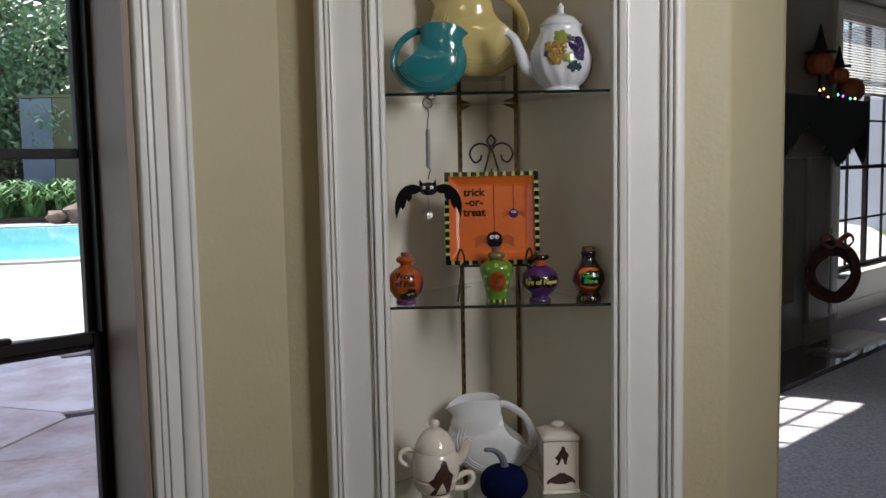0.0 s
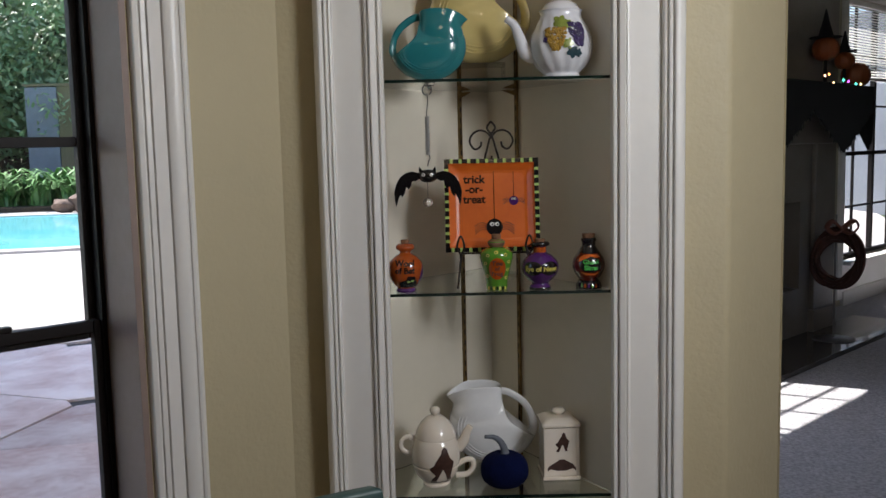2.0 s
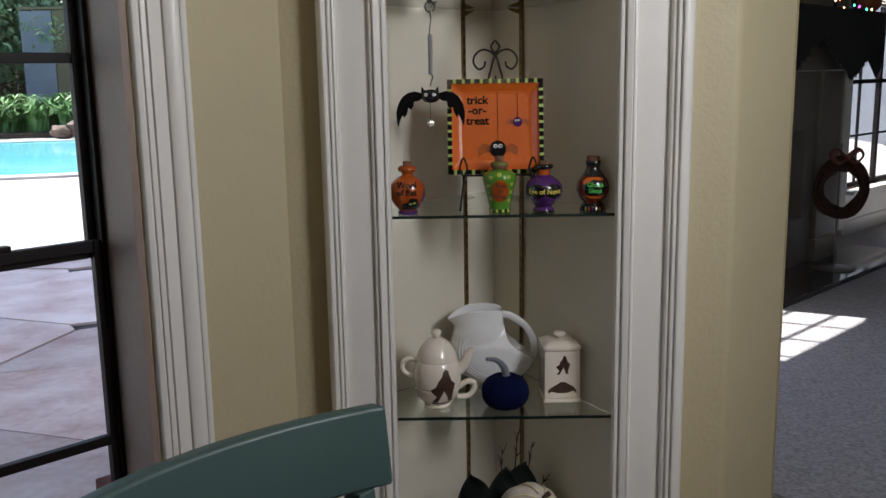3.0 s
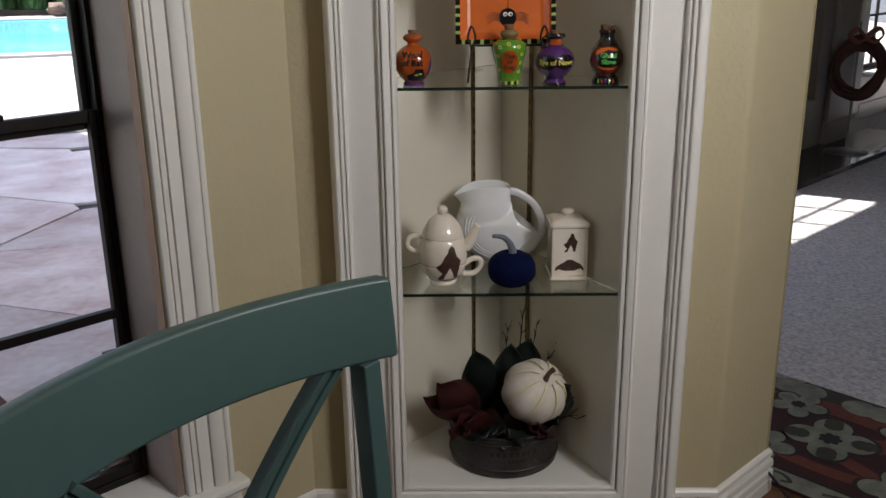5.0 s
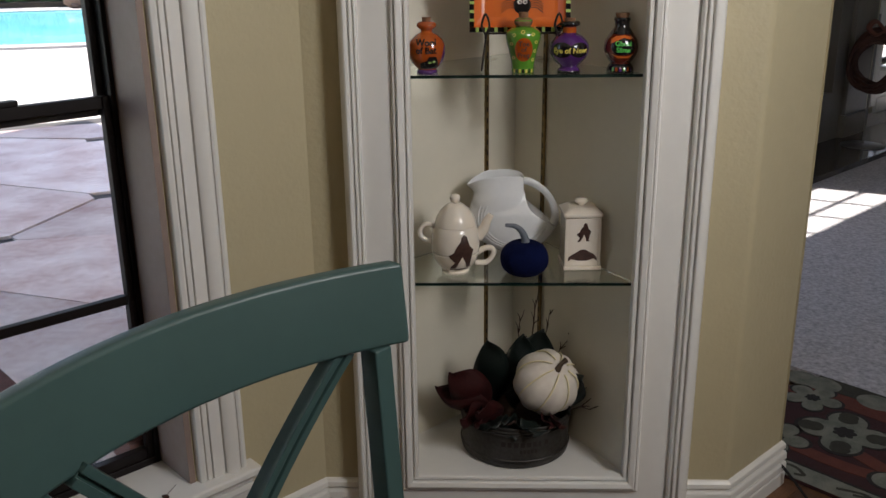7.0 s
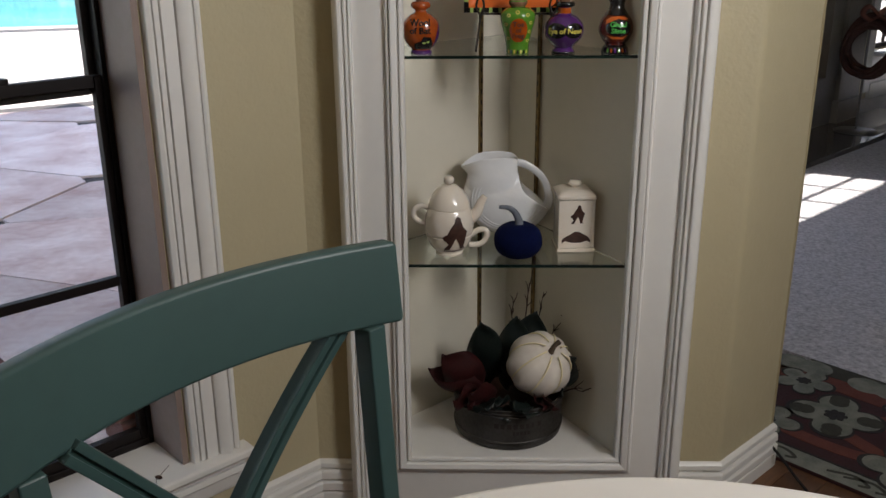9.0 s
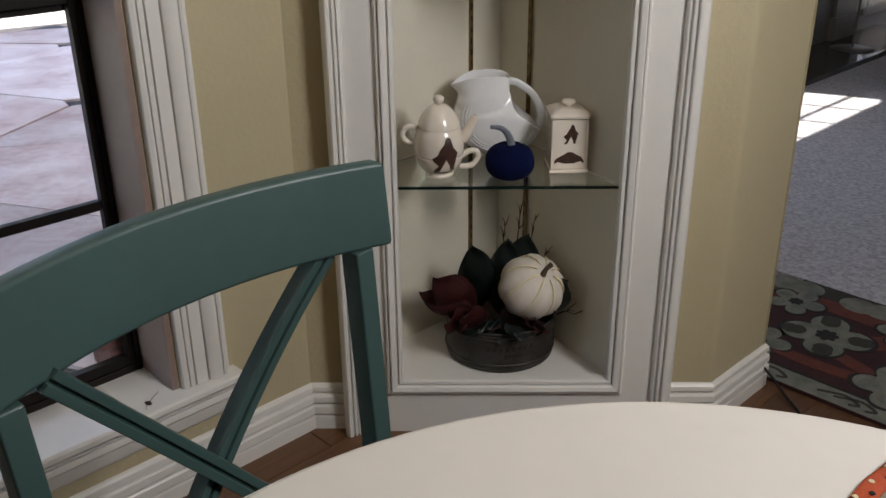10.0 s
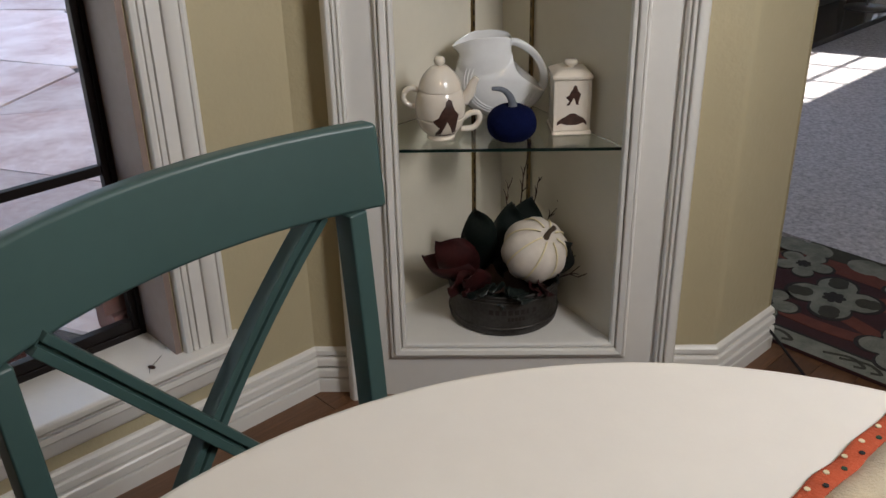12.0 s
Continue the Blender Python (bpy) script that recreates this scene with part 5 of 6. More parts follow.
ld = part("lid", lathe(smooth_line([(0.0445, 0.1050), (0.0440, 0.109), (0.0400, 0.122), (0.0310, 0.137), (0.0180, 0.149), (0.008, 0.152)], 4) + [(0, 0.1525)], 40), CREAM, tea, smooth=True)
part("knob", lathe([(0.004, 0.151), (0.0085, 0.1545), (0.0115, 0.1605), (0.0105, 0.1665), (0.006, 0.1705), (0, 0.1715)], 22), CREAM, ld, smooth=True)
PRINT_OUTLINE = [(-0.021, 0.0), (-0.011, 0.001), (-0.006, 0.011), (0.002, 0.026), (0.008, 0.013), (0.010, 0.002), (0.021, 0.003), (0.0175, 0.007), (0.0145, 0.023), (0.015, 0.034), (0.024, 0.032), (0.026, 0.037), (0.017, 0.046), (0.013, 0.056), (0.011, 0.063), (0.005, 0.067), (0.0, 0.062), (-0.001, 0.055), (-0.008, 0.046), (-0.014, 0.034), (-0.024, 0.028), (-0.022, 0.024), (-0.011, 0.026), (-0.0055, 0.027), (-0.012, 0.014), (-0.020, 0.005)]
part("print", wrap(flat_shape([(1.12 * x + 0.013, 1.15 * z + 0.018) for x, z in PRINT_OUTLINE]), rad_tea, 0.0, 0.0009), BROWN, tea, "brown printed shape")
part("print", wrap(flat_shape([(-0.012, 0.015), (0.008, 0.0135), (0.030, 0.0165), (0.030, 0.0185), (-0.012, 0.0175)]), rad_tea, 0.0, 0.0008), BROWN, tea, "brown printed line")

bp = thing("velvet_pumpkin", "small navy velvet pumpkin with a grey stem", "pumpkin", pose(0.4715, 2.122, ZL))
part("pumpkin", lobed(0.0525, 0.076, 10, 0.025), NAVY, bp, smooth=True, m=pose(0, 0, -0.004))
part("stem", tube(smooth_line([(0.002, 0, 0.062), (0.001, 0, 0.075), (-0.006, 0, 0.092), (-0.020, 0, 0.104), (-0.041, -0.005, 0.108)], 5), [0.010 - 0.0003 * i for i in range(21)], 10), GREYSTEM, bp, smooth=True)

jar = thing("square_jar", "cream square ceramic jar with lid and brown print", "jar", pose(0.595, 2.178, ZL, 0, 0, 3))
part("foot", prism(rounded(-0.042, 0.042, -0.042, 0.042, 0.005), 0, 0.0085), CREAM, jar, bevel=0.002)
part("body", prism(rounded(-0.0385, 0.0385, -0.0385, 0.0385, 0.006), 0.0085, 0.116), CREAM, jar, bevel=0.002)
for x0 in (-0.0385, 0.0325):
    part("corner_post", bx(x0, x0 + 0.006, -0.0405, -0.0386, 0.0085, 0.114), CREAM, jar, bevel=0.0008)
ld = part("lid", prism(rounded(-0.0425, 0.0425, -0.0425, 0.0425, 0.007), 0.117, 0.127), CREAM, jar, bevel=0.003)
bm = bmesh.new()
lo = [bm.verts.new((x, y, 0.127)) for x, y in rounded(-0.040, 0.040, -0.040, 0.040, 0.007)]
hi = [bm.verts.new((x, y, 0.1355)) for x, y in rounded(-0.027, 0.027, -0.027, 0.027, 0.010)]
for i in range(len(lo)):
    bm.faces.new((lo[i], lo[(i + 1) % len(lo)], hi[(i + 1) % len(lo)], hi[i]))
bm.faces.new(hi)
part("lid_top", bm, CREAM, ld, bevel=0.002)
part("knob", lathe([(0.006, 0.1345), (0.008, 0.138), (0.0145, 0.142), (0.0150, 0.146), (0.011, 0.150), (0, 0.151)], 24), CREAM, ld, smooth=True)
part("print", stand_up(flat_shape([(x * 0.62 + 0.001, z * 0.64 + 0.063) for x, z in PRINT_OUTLINE]), -0.0389), BROWN, jar, "brown printed shape")
part("print", stand_up(flat_shape([(-0.031, 0.020), (-0.031, 0.028), (-0.024, 0.034), (-0.013, 0.040), (-0.004, 0.046), (0.006, 0.046), (0.014, 0.041), (0.024, 0.036), (0.031, 0.027), (0.031, 0.020), (0.024, 0.026), (0.010, 0.021), (-0.010, 0.021), (-0.024, 0.025)]), -0.0389), BROWN, jar, "brown printed hill")

# ---- cabinet floor: tub of leaves and pumpkin ----
TX, TY, TZ = 0.461, 2.203, 0.1255
tub = thing("zinc_tub", "round weathered zinc tub with faded printed bars", "tub", pose(TX, TY, TZ))
part("wall", lathe([(0, 0), (0.122, 0), (0.1255, 0.003), (0.1265, 0.014), (0.1250, 0.018), (0.1270, 0.080), (0.1275, 0.098), (0.1300, 0.101), (0.1275, 0.104), (0.1240, 0.100), (0.122, 0.02), (0, 0.02)], 72), ZINC, tub, smooth=True)
for z in (0.084, 0.092, 0.020):
    part("band", lathe([(0.1262, z - 0.003), (0.1290, z - 0.0015), (0.1290, z + 0.0015), (0.1262, z + 0.003)], 72), ZINC, tub, "rolled zinc band", smooth=True)
rad_tub = radius_of([(0.1255, 0.018), (0.1270, 0.098)])
for i, w in enumerate((0.010, 0.009, 0.010, 0.010, 0.010, 0.008, 0.004, 0.009)):
    part("printed_bar", wrap(flat_shape([(-0.052 + 0.0145 * i, 0.056), (-0.052 + 0.0145 * i + w, 0.056), (-0.052 + 0.0145 * i + w, 0.068), (-0.052 + 0.0145 * i, 0.068)]), rad_tub, 0, 0.0004, 0.12), RUSTINK, tub, "faded print")
for i in range(5):
    part("printed_bar", wrap(flat_shape([(-0.010 + 0.0085 * i, 0.040), (-0.004 + 0.0085 * i, 0.040), (-0.004 + 0.0085 * i, 0.049), (-0.010 + 0.0085 * i, 0.049)]), rad_tub, 0, 0.0004, 0.12), RUSTINK, tub, "faded print")
part("filling", lathe([(0, 0.075), (0.10, 0.07), (0.1215, 0.06), (0.1215, 0.021), (0, 0.021)], 24), TWIG, tub, "dark moss filling")

wp = thing("white_pumpkin", "cream pumpkin with pale ribs tilted in the tub", "pumpkin", Matrix.Translation((0.531, 2.165, 0.303)) @ pose(0, 0, 0, 30, 27, 0) @ pose(0, 0, -0.0675))
part("flesh", lobed(0.0770, 0.130, 8, 0.085, 108), PUMPW, wp, smooth=True)
for k in range(8):
    a = 2 * math.pi * k / 8
    pts = []
    for i in range(13):
        ph = 0.08 + 0.86 * i / 12
        rr = 0.0745 * math.sin(math.pi * ph) ** 0.75 * (1 - 0.085) * 1.030
        pts.append((1.004 * rr * math.cos(a), 1.004 * rr * math.sin(a), 0.135 * (0.5 - 0.5 * math.cos(math.pi * (0.06 + 0.88 * i / 12)))))
    part("rib", tube(pts, 0.0019, 6), SEAM, wp, "pale rib line", smooth=True)
part("stem", tube(smooth_line([(0, 0, 0.110), (0, 0.003, 0.122), (0.001, 0.011, 0.133), (0.008, 0.023, 0.138)], 5), [0.014, 0.012, 0.0105, 0.0092, 0.0080, 0.0070, 0.0064, 0.0060, 0.0056, 0.0054, 0.0052, 0.0052, 0.0054, 0.0058, 0.0062, 0.0064], 9), DRYSTEM, wp, smooth=True)


def leaf_mesh(l, w, curl):
    bm = bmesh.new()
    rows = []
    for i in range(13):
        t = i / 12
        ww = w * math.sin(math.pi * min(1, t * 0.97 + 0.015)) ** 0.75
        row = []
        for j in range(-3, 4):
            s = j / 3
            row.append(bm.verts.new((s * ww, 0.25 * ww * s * s + curl * t * t * l + 0.006 * math.sin(9 * t + 2 * s), l * t * (1 - 0.25 * abs(curl) * t))))
        rows.append(row)
    for a, b in zip(rows, rows[1:]):
        for j in range(6):
            bm.faces.new((a[j], a[j + 1], b[j + 1], b[j]))
    return bm


spray = thing("leaf_arrangement", "dark green and burgundy leaves with bare twigs in the tub", "arrangement", pose(TX, TY, TZ + 0.07))
for x, y, z, rx, ry, rz, l, w, mt in ((-0.045, 0.02, 0.02, 12, -8, 8, 0.20, 0.042, MAGL), (0.005, 0.05, 0.02, 10, 6, -10, 0.175, 0.040, MAGL), (-0.03, -0.03, 0.01, 42, -46, 10, 0.155, 0.032, MAGR), (-0.05, -0.02, 0.015, 20, -58, 0, 0.165, 0.034, MAGR),
                                      (-0.02, -0.06, 0.02, 66, -22, 0, 0.095, 0.030, MAGL), (0.02, -0.07, 0.02, 72, 12, 0, 0.085, 0.028, MAGL), (0.05, 0.02, 0.02, 22, 40, 0, 0.150, 0.036, MAGL), (0.07, 0.0, 0.02, 30, 62, -20, 0.105, 0.030, MAGL),
                                      (0.06, -0.06, 0.025, 62, 38, 0, 0.070, 0.024, MAGR), (-0.06, -0.05, 0.02, 66, -52, 0, 0.085, 0.026, MAGR), (0.0, 0.0, 0.02, 30, 0, 30, 0.12, 0.036, MAGL), (-0.07, 0.01, 0.02, 30, -30, 0, 0.12, 0.03, MAGL), (-0.01, -0.075, 0.015, 84, -5, 0, 0.06, 0.026, MAGL),
                                      (-0.06, 0.0, 0.02, 26, -40, 15, 0.175, 0.046, MAGR), (-0.075, -0.03, 0.02, 50, -62, 20, 0.13, 0.036, MAGR), (0.03, 0.06, 0.04, 8, 14, -25, 0.165, 0.044, MAGL), (0.085, 0.02, 0.03, 26, 44, -30, 0.15, 0.042, MAGL), (0.03, -0.085, 0.03, 88, 22, 0, 0.075, 0.032, MAGL), (-0.045, -0.075, 0.03, 80, -28, 0, 0.085, 0.034, MAGL), (0.075, -0.065, 0.03, 70, 52, 0, 0.07, 0.028, MAGR)):
    lf = part("leaf", leaf_mesh(l, w, random.uniform(-0.25, 0.2)), mt, spray, "leathery leaf", smooth=True, m=pose(x, y, z, rx, ry, rz))
    sm = lf.modifiers.new("thickness", "SOLIDIFY")
    sm.thickness = 0.0012


def twig(p0, p1, side, seed):
    rr = random.Random(seed)
    a, b = Vector(p0), Vector(p1)
    line = [a.lerp(b, k / 5) + Vector((rr.uniform(-1, 1), rr.uniform(-1, 1), rr.uniform(-1, 1))) * 0.007 * (k > 0) for k in range(6)]
    bm = tube(line, [0.0024 - 0.0003 * k for k in range(6)], 6)
    for k in range(1, 6):
        for _ in range(2):
            d = (b - a).normalized() + Vector((rr.uniform(-1, 1), rr.uniform(-0.6, 0.6), rr.uniform(-0.2, 1))) * 0.9
            e = line[k] + d.normalized() * rr.uniform(0.012, 0.034)
            tube([line[k], line[k].lerp(e, 0.5) + Vector((0.002, 0, 0.002)), e], [0.0014, 0.0011, 0.0007], 5, bm)
    part("twig", bm, TWIG, spray, "bare brown twig", smooth=True)


for k, (a, b) in enumerate((((0.03, 0.05, 0.04), (0.055, 0.085, 0.295)), ((0.02, 0.05, 0.04), (0.005, 0.08, 0.215)), ((0.04, 0.05, 0.04), (0.085, 0.07, 0.225)), ((0.06, 0.0, 0.03), (0.215, -0.01, 0.080)), ((0.06, 0.03, 0.03), (0.185, 0.03, 0.150)), ((0.05, -0.02, 0.03), (0.170, -0.05, 0.045)), ((0.05, 0.03, 0.04), (0.120, 0.06, 0.165)))):
    twig(a, b, 0, 30 + k)

# ---- table runner, dust on the sill, hanging lamp ----
CLOTH = material("cream_cloth", (0.62, 0.53, 0.38), 0.9, var=0.12, scale=20, bump=0.6, bump_scale=400, sheen=0.2)
HEM = material("orange_hem_cloth", (0.50, 0.085, 0.03), 0.85, var=0.15, scale=40, bump=0.5, bump_scale=400)
DOTB, DOTW, DOTG = material("black_dot", (0.012, 0.012, 0.015), 0.9), material("cream_dot", (0.72, 0.62, 0.42), 0.9), material("green_dot", (0.02, 0.05, 0.03), 0.9)
run = thing("table_runner", "cream cloth runner with an orange dotted hem", "table runner", pose(0.690, 0.9055, 0.7404, 0, 0, 42.5))
bm = bmesh.new()
rows = []
for i in range(40):
    x = -0.52 + 0.60 * i / 39
    rows.append([bm.verts.new((x, y, 0.0012 + 0.0012 * noise.noise(Vector((x * 14, y * 14, 0))))) for y in (-0.30, -0.22, -0.14, -0.07, -0.03, -0.0094)])
for a, b in zip(rows, rows[1:]):
    for j in range(5):
        bm.faces.new((a[j], a[j + 1], b[j + 1], b[j]))
shell(part("cloth", bm, CLOTH, run, smooth=True), 0.001)
bm = bmesh.new()
rows = []
for i in range(60):
    x = -0.52 + 0.60 * i / 59
    rows.append([bm.verts.new((x, y + 0.0012 * math.sin(x * 90), z + 0.0007 * math.sin(x * 130 + y * 200))) for y, z in ((-0.0098, 0.0008), (-0.0094, 0.0030), (-0.003, 0.0036), (0.0045, 0.0033), (0.0080, 0.0024), (0.0086, 0.0004))])
for a, b in zip(rows, rows[1:]):
    for j in range(5):
        bm.faces.new((a[j], a[j + 1], b[j + 1], b[j]))
hem = part("hem", bm, HEM, run, "orange dotted hem", smooth=True)
for i in range(42):
    x = -0.51 + 0.0142 * i
    part("dot", lathe([(0, 0), (0.0026, 0.0002), (0.0023, 0.0008), (0, 0.0010)], 12), (DOTB, DOTW, DOTG, DOTW)[i % 4], hem, m=pose(x, 0.0032 if i % 2 else -0.0042, 0.0037))

bug = tagged(part("dried_moth", lathe([(0, -0.009), (0.003, -0.005), (0.0042, 0), (0.003, 0.006), (0, 0.009)], 10), TWIG, m=DIAG @ pose(-0.385, -0.014, 0.2475, 90, 0, 30), smooth=True), "small dry brown insect husk on the sill", "insect husk")
part("leg", tube([(0, 0, 0), (0.012, 0.006, 0.004), (0.020, 0.016, 0.012)], 0.0005, 4), TWIG, bug)
part("leg", tube([(0, 0, 0), (-0.012, 0.004, 0.004), (-0.020, 0.0, 0.008)], 0.0005, 4), TWIG, bug)

lamp = thing("hanging_lamp", "hanging lamp with three warm bulbs above the table", "lamp", pose(0.46, 0.45, 0))
part("rod", tube([(0, 0, 1.98), (0, 0, 2.499)], 0.008, 8), BRONZE, lamp)
BULB = glow_material("warm_bulb", (1.0, 0.72, 0.42), 8.0)
for k in range(3):
    a = radians(90 + 120 * k)
    x, y = 0.14 * math.cos(a), 0.14 * math.sin(a)
    arm = part("arm", tube(smooth_line([(0, 0, 2.02), (x * 0.6, y * 0.6, 1.95), (x, y, 2.00)]), 0.006, 8), BRONZE, lamp, smooth=True)
    part("bulb", lathe([(0, 2.0), (0.012, 2.005), (0.028, 2.04), (0.022, 2.07), (0, 2.085)], 16), BULB, arm, "warm glowing bulb", smooth=True, m=pose(x, y, 0))
    pt = new("lamp_light", bpy.data.lights.new("lamp_light", "POINT"))
    pt.data.energy, pt.data.color, pt.data.shadow_soft_size = 0.3, (1.0, 0.74, 0.48), 0.05
    pt.matrix_world = pose(0.46 + x, 0.45 + y, 1.95)

# ---- outdoors ----
GZ = -0.12
ground = tagged(part("ground", bx(-400, 400, -400, 400, GZ - 0.5, GZ - 0.03), GRASS), "lawn and garden ground", "ground", kind="structure")
deck = tagged(part("pool_deck", prism([(-26, 3), (-2.2, 0.2), (0.2, 2.4), (-0.2, 3.7), (6, 10), (9, 19), (-2, 26.0), (-20, 22.6), (-30, 14)], GZ - 0.029, GZ - 0.012), CONCRETE), "pale sunlit concrete pool deck", "deck", kind="structure")
pool = thing("swimming_pool", "bright turquoise swimming pool with pale coping", "pool", pose(-8.0, 18.3, GZ, 0, 0, 8))
shape = [(6.5 * math.cos(a) * (1 + 0.10 * math.sin(2 * a)), 4.4 * math.sin(a)) for a in [6.2832 * i / 48 for i in range(48)]]
part("water", prism(shape, -0.011, 0.0), WATER, pool, "turquoise water")
bm = bmesh.new()
for i in range(48):
    a, b = shape[i], shape[(i + 1) % 48]
    o = [(p[0] * 1.06, p[1] * 1.085) for p in (b, a)]
    prism([a, b, o[0], o[1]], -0.011, 0.03, "z", bm)
part("coping", bm, CONCRETE, pool, "pale coping")

# irregular flagstones on the shaded patio
patio = tagged(part("patio", prism([(-5.2, 3.2), (-1.9, 0.0), (0.1, 2.0), (-0.4, 3.6), (0.5, 5.0), (-2.5, 8.2), (-6.0, 6.0)], GZ - 0.0115, GZ), JOINT), "shaded flagstone patio with dark joints", "patio", kind="structure")
rng = random.Random(11)
NX, NY, SZ = 7, 7, 0.98
grid = [[(-4.6 + SZ * i + rng.uniform(-0.36, 0.36) + 0.2 * j, 1.0 + SZ * j + rng.uniform(-0.36, 0.36) - 0.12 * i) for j in range(NY + 1)] for i in range(NX + 1)]
for i in range(NX):
    for j in range(NY):
        q = [grid[i][j], grid[i + 1][j], grid[i + 1][j + 1], grid[i][j + 1]]
        c = (sum(p[0] for p in q) / 4, sum(p[1] for p in q) / 4)
        if c[1] - c[0] < 3.1 or c[0] + c[1] > 4.6:
            continue
        ring = []
        for k in range(4):
            a, b = q[k], q[(k + 1) % 4]
            for t in (0.08, 0.5, 0.92):
                x, y = a[0] + (b[0] - a[0]) * t, a[1] + (b[1] - a[1]) * t
                d = 0.982 + rng.uniform(-0.012, 0.010)
                ring.append((c[0] + (x - c[0]) * d, c[1] + (y - c[1]) * d))
        part("flagstone", prism(ring, GZ - 0.001, GZ + 0.012 + rng.uniform(0, 0.006)), FLAG, patio)

# unseen slab added to shade the flagstones, pale so it bounces light down
roof = tagged(part("patio_roof", prism([(-9.2, 1.2), (-2.0, -0.1), (0.55, 2.45), (-0.55, 3.60), (-4.62, 8.70)], 3.25, 3.40), CEIL), "unseen added slab shading the patio, pale underneath", "roof", kind="structure")

# brick outside the nook window
veneer = tagged(part("brick_veneer", bx(S1 + 0.050, 0.25, 0.168, 0.250, GZ, 2.65), MORTAR, m=DIAG), "red brick veneer beside the window", "brick wall", kind="structure")
bm0 = bmesh.new()
bx(-0.10, 0.10, -0.047, 0.047, -0.0285, 0.0285, bm0)
bme = bpy.data.meshes.new("brick")
bm0.to_mesh(bme)
bm0.free()
bme.materials.append(BRICK)
for r in range(40):
    z = GZ + 0.035 + 0.067 * r
    edge = -0.378 if z < 0.33 else (-0.340 if z < 0.50 else -0.285)       # the wall steps out towards its foot
    edge += rng.uniform(-0.012, 0.012) + (0.014 if r % 2 else 0.0)
    for k in range(2):
        b = new("brick", bme)
        b.parent = veneer
        b.matrix_basis = pose(edge + 0.10 + 0.21 * k, 0.209 + rng.uniform(-0.002, 0.002), z)
sillb = tagged(part("brick_sill", bx(S0 - 0.1, S1 + 0.065, 0.168, 0.20, GZ, 0.16), MORTAR, m=DIAG), "brick wall under the window", "brick wall", kind="structure")
for r in range(4):
    for k in range(5):
        b = new("brick", bme)
        b.parent = sillb
        b.matrix_basis = pose(S0 + 0.02 + 0.21 * k - 0.1 * (r % 2) + 0.05, 0.20, GZ + 0.035 + 0.067 * r)
planter = thing("brick_planter", "low red brick planter on the patio", "planter", DIAG @ pose(-0.62, 0.62, GZ))
part("wall", bx(-0.14, 0.16, -0.12, 0.12, 0.0, 0.36), BRICK, planter, bevel=0.01)
part("cap", bx(-0.16, 0.18, -0.14, 0.14, 0.3605, 0.41), BRICK, planter, "dark brick cap", bevel=0.008)

# plain upright slab added so the far living room panes read pale
PALE_BACKDROP = material("pale_backdrop", (0.19, 0.205, 0.235), 0.9, var=0.12, scale=0.8, bump=0.4, bump_scale=20)
screen = tagged(part("garden_wall", prism([(8.6, 12.9), (8.8, 13.1), (8.8, 26.0), (8.6, 26.0)], GZ - 0.03, 3.8), PALE_BACKDROP), "added pale blue-grey backdrop behind the far window", "wall", kind="structure")
# added block coloured like the room's reflection in the nook window glass
TAN_REFLECTION = material("tan_reflection", (0.16, 0.135, 0.075), 0.9, var=0.12, scale=1.2, bump=0.4, bump_scale=20)
hut = thing("reflection_block", "two-tone block standing in for a reflection in the window", "hut", pose(-11.45, 28.4, GZ))
part("wall", bx(-0.16, 1.18, 0, 1.4, 0, 3.58), TAN_REFLECTION, hut, "olive-tan half of the reflection")
part("pale_half", bx(-1.15, -0.18, -0.02, 1.4, 0, 3.56), PALE_BACKDROP, hut, "pale grey half of the reflection")
part("top_edge", bx(-1.2, 1.24, -0.06, 1.45, 3.585, 3.66), TAN_REFLECTION, hut)

# planting beyond the pool
bed = tagged(part("garden_bed", prism([(-26, 20.5), (-14, 23.4), (-3, 26.6), (9, 20), (14, 26), (-4, 40), (-34, 36)], GZ - 0.02, GZ + 0.12), SOIL), "dark planted garden bed", "garden bed", kind="structure")


def strap_clump(x, y, n, h):
    bm = bmesh.new()
    for _ in range(n):
        a, l, w = rng.uniform(0, 6.283), h * rng.uniform(0.65, 1.15), rng.uniform(0.035, 0.06)
        ox, oy = rng.gauss(0, 0.13), rng.gauss(0, 0.13)
        prev = None
        for k in range(6):
            t = k / 5
            rr, z = l * (0.10 * t + 0.62 * t * t), l * (1.28 * t - 0.92 * t * t)
            ww = w * (1 - t) ** 0.6 + 0.002
            p = Vector((ox + rr * math.cos(a), oy + rr * math.sin(a), z))
            s = Vector((-math.sin(a), math.cos(a), 0)) * ww
            cur = (bm.verts.new(p - s), bm.verts.new(p + s))
            if prev:
                bm.faces.new((prev[0], prev[1], cur[1], cur[0]))
            prev = cur
    c = thing("lily_clump", "clump of arching green strap-leaved plants", "plant", pose(x, y, GZ + 0.1), "strap-leaved plants")
    part("leaves", bm, LEAF, c)


for k in range(26):
    strap_clump(-15.0 + 0.4 * k + rng.uniform(-0.2, 0.2), 24.0 + 0.09 * k + rng.uniform(-0.3, 0.5) + (0.8 if k % 2 else 0), 80, rng.uniform(1.1, 2.1))


def rock(x, y, r):
    bm = bmesh.new()
    bmesh.ops.create_icosphere(bm, subdivisions=3, radius=r)
    for v in bm.verts:
        v.co += v.normal * r * 0.5 * noise.noise(v.co * (1.6 / r) + Vector((x, y, 0)))
        v.co.z *= 0.62
    tagged(part("garden_rock", bm, ROCK, m=pose(x, y, GZ + 0.1 + r * 0.25)), "rough brown boulder at the pool edge", "rock", "pool rocks")


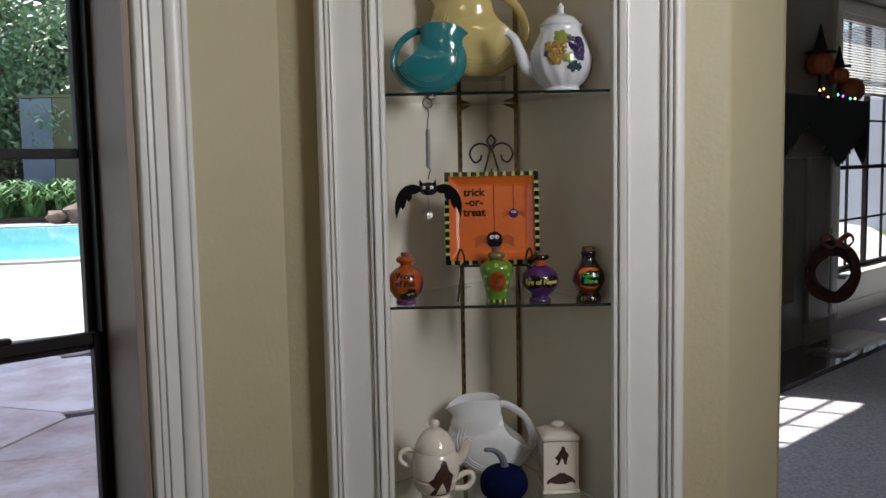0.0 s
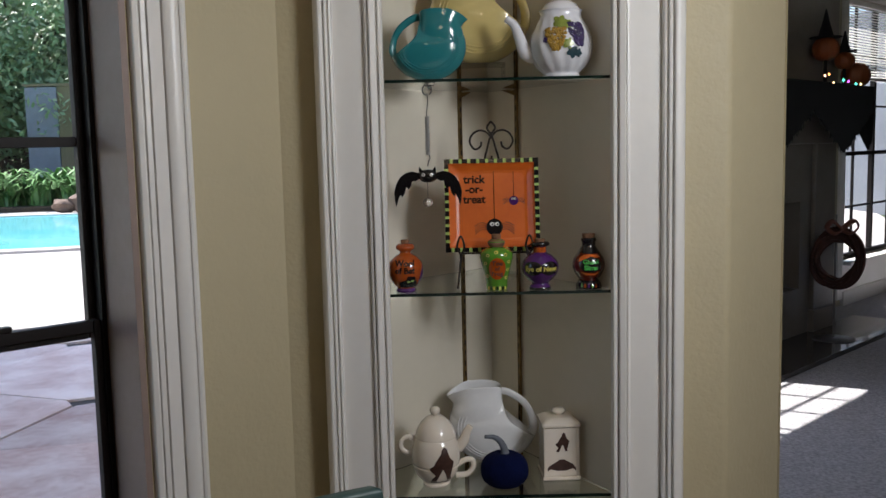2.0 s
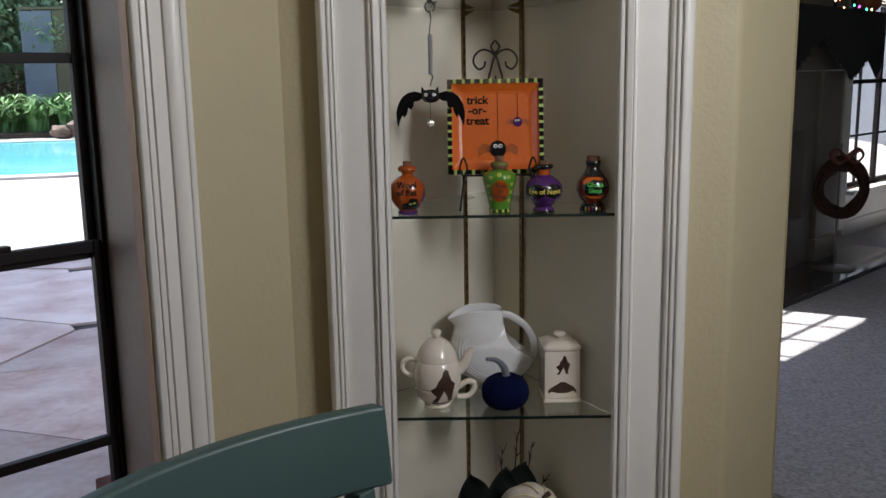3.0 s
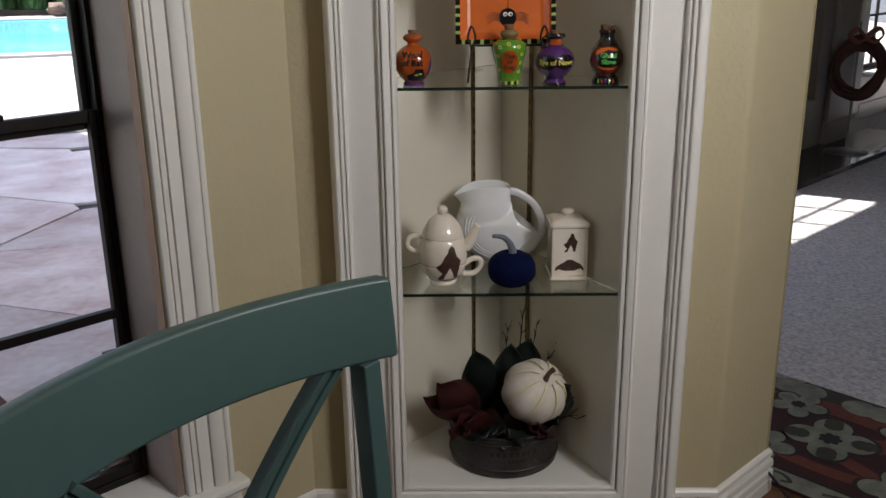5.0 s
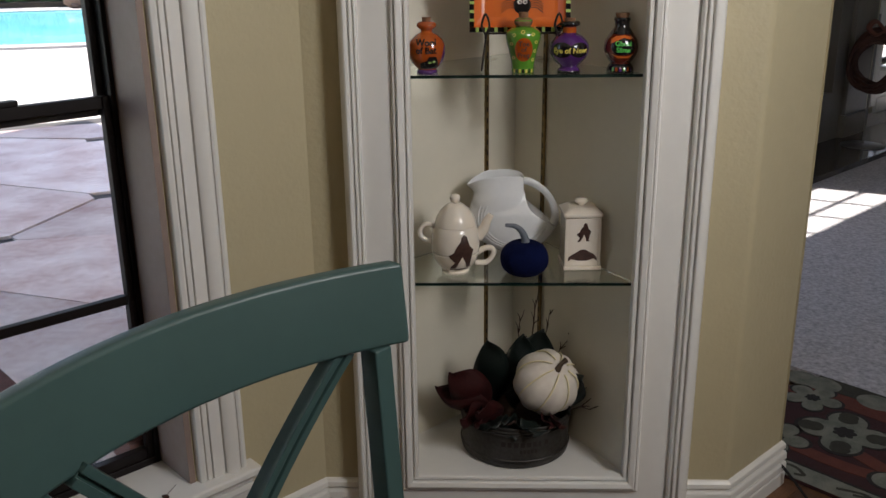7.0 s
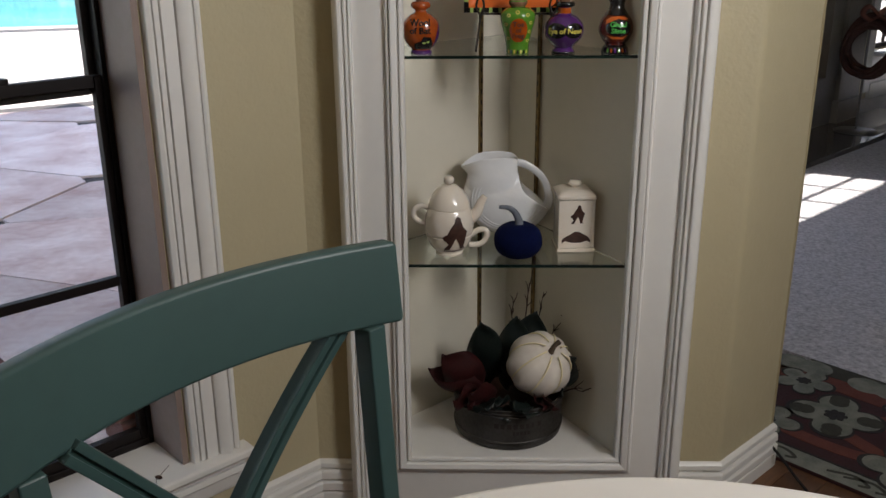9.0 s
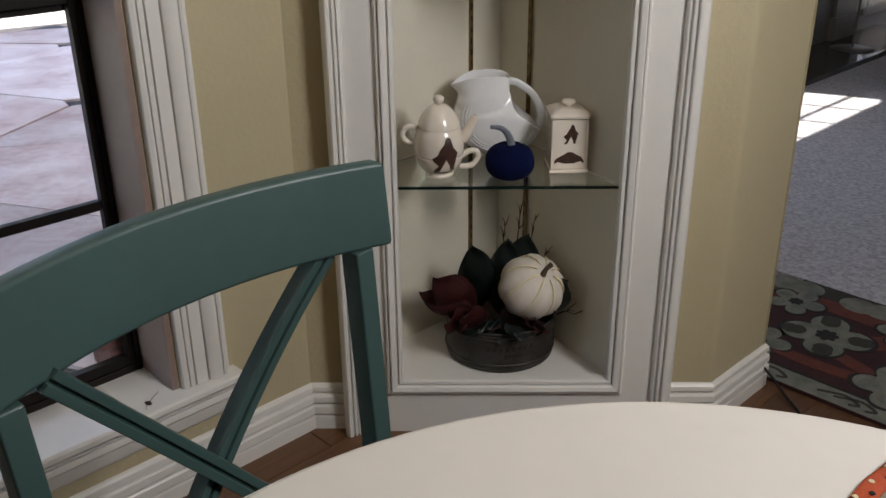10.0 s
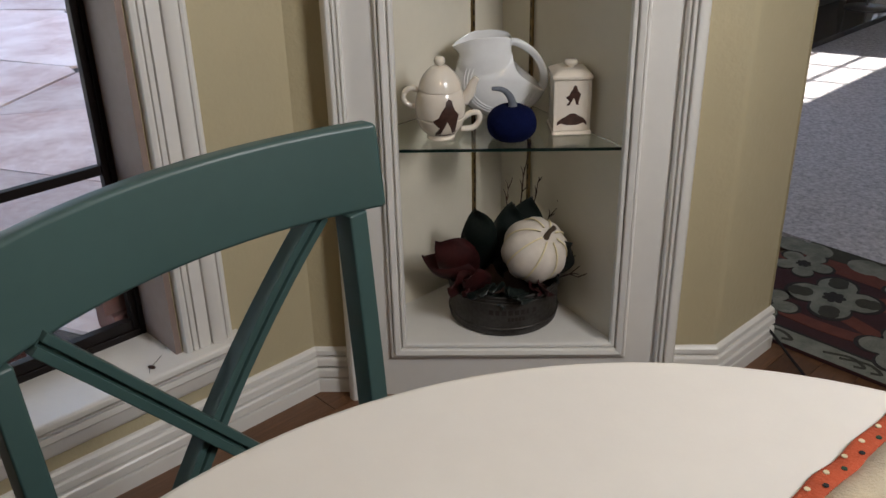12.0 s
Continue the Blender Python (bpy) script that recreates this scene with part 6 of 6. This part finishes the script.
for x, y, r in ((-8.8, 23.9, 0.6), (-8.1, 24.5, 0.85), (-7.6, 23.8, 0.45), (-9.6, 23.7, 0.3), (-6.5, 24.7, 0.6)):
    rock(x, y, r)


def tree(x, y, h, spread, leaves, lean=0.0, mat=None):
    t = thing("tree", "broadleaf garden tree with uneven leafy crown", "tree", pose(x, y, GZ), "garden trees")
    bm = tube(smooth_line([(0, 0, 0), (lean * 0.3, 0.05, h * 0.2), (lean * 0.7, -0.05, h * 0.4), (lean, 0, h * 0.62)]), [0.10 - 0.0034 * i for i in range(19)], 9)
    part("trunk", bm, BARK, t, smooth=True)
    heads = []
    for k in range(15):
        a, r = k * 2.4 + rng.uniform(-0.4, 0.4), spread * rng.uniform(0.35, 1.0)
        tip = Vector((lean + r * math.cos(a), r * math.sin(a), h * rng.uniform(0.26, 1.0)))
        heads.append(tip)
        mid = Vector((lean, 0, h * 0.5)).lerp(tip, 0.5) + Vector((0, 0, 0.2))
        part("limb", tube(smooth_line([(lean * 0.8, 0, h * 0.42), tuple(mid), tuple(tip)], 4), [0.07 - 0.006 * i for i in range(9)], 6), BARK, t, smooth=True)
    verts, faces = [], []
    for _ in range(leaves):
        c = rng.choice(heads) + Vector((rng.gauss(0, 0.44), rng.gauss(0, 0.44), rng.gauss(0, 0.36)))
        u = Vector((rng.gauss(0, 1), rng.gauss(0, 1), rng.gauss(0, 1))).normalized()
        v = u.orthogonal().normalized()
        l, w = rng.uniform(0.09, 0.18), rng.uniform(0.04, 0.07)
        i = len(verts)
        verts += [c - u * l, c + v * w, c + u * l, c - v * w]
        faces.append((i, i + 1, i + 2, i + 3))
    me = bpy.data.meshes.new("crown")
    me.from_pydata(verts, [], faces)
    me.materials.append(mat or LEAF_DARK)
    cr = new("crown", me)
    cr.parent = t


for x, y, h, s, n, ln in ((-15.6, 30.4, 7.0, 2.0, 5600, 0.8), (-13.2, 31.2, 8.0, 2.2, 6200, -0.5), (-11.2, 30.2, 6.5, 1.9, 5800, 0.5), (-18.5, 31.5, 8.5, 2.2, 5000, 0.4), (-9.4, 31.4, 9.0, 2.4, 6300, -0.4), (-14.6, 33.5, 10.5, 2.6, 5600, 0.9)):
    tree(x, y, h, s, n, ln)

# garden fence and far woods
fence = thing("garden_fence", "dark weathered board fence behind the planting", "fence", pose(-14, 34.5, GZ, 0, 0, 10))
for k in range(70):
    part("board", bx(-7 + 0.3 * k, -7 + 0.3 * k + 0.285, 0, 0.03, 0, 1.9 + rng.uniform(-0.02, 0.02)), FENCE, fence)
verts, faces = [], []
for _ in range(15000):
    a = rng.uniform(-1.15, 0.75)
    d = rng.uniform(38, 46)
    top = 7.0 + 2.2 * math.sin(a * 9) + 1.5 * math.sin(a * 23 + 1)
    c = Vector((d * math.sin(a), d * math.cos(a), GZ + rng.uniform(0, 1) ** 0.8 * top))
    u = Vector((rng.gauss(0, 1), rng.gauss(0, 1), rng.gauss(0, 1))).normalized()
    v = u.orthogonal().normalized()
    l, w = rng.uniform(0.25, 0.5), rng.uniform(0.15, 0.3)
    i = len(verts)
    verts += [c - u * l, c + v * w, c + u * l, c - v * w]
    faces.append((i, i + 1, i + 2, i + 3))
me = bpy.data.meshes.new("far_woods")
me.from_pydata(verts, [], faces)
me.materials.append(LEAF_FAR)
tagged(new("far_woods", me), "distant garden trees", "woods", kind="stuff")

# ---- hardwood planks, nearest last ----
def plank(s, d, l, w):
    b = new("plank", plank_mesh)
    b.parent = floor
    b.matrix_basis = pose(0, 0, 0, 0, 0, 45) @ pose(s, d, -0.006) @ Matrix.Diagonal((l - 0.002, w - 0.0016, 1, 1))


bm0 = bx(-0.5, 0.5, -0.5, 0.5, -0.006, 0.006)
bmesh.ops.bevel(bm0, geom=bm0.edges[:], offset=0.0012, segments=1, affect="EDGES")
plank_mesh = bpy.data.meshes.new("plank")
bm0.to_mesh(plank_mesh)
bm0.free()
plank_mesh.materials.append(WOOD)
for r in range(30):
    d = 1.385 - 0.085 * r
    s = 0.4 + rng.uniform(-0.5, 0)
    for k in range(3):
        l = rng.uniform(0.7, 1.1)
        if s > min(2.36, 2.10 * math.sqrt(2) + d):
            break
        l = min(l, 2.37 - s, 2.10 * math.sqrt(2) + d - s)
        if l > 0.05:
            plank(s + l / 2, d, l, 0.085)
        s += l
bm0 = bmesh.new()
R2 = math.sqrt(2)
for r in range(56):
    d = 1.385 - 0.085 * r
    lo = max(-1.88 * R2 + d, -3.22 * R2 - d)
    hi = min(2.10 * R2 + d, 2.9)
    if d > -1.1:
        hi = 0.45
    if hi > lo:
        bx(lo, hi, d - 0.0415, d + 0.0415, -0.012, -0.0015, bm0)
    if d > -1.1 and 2.10 * R2 + d > 2.37:
        bx(2.37, min(2.10 * R2 + d, 2.965), d - 0.0415, d + 0.0415, -0.012, -0.0015, bm0)
rest = tagged(part("plank_rest", bm0, WOOD, floor, m=pose(0, 0, 0, 0, 0, 45)), kind="stuff")
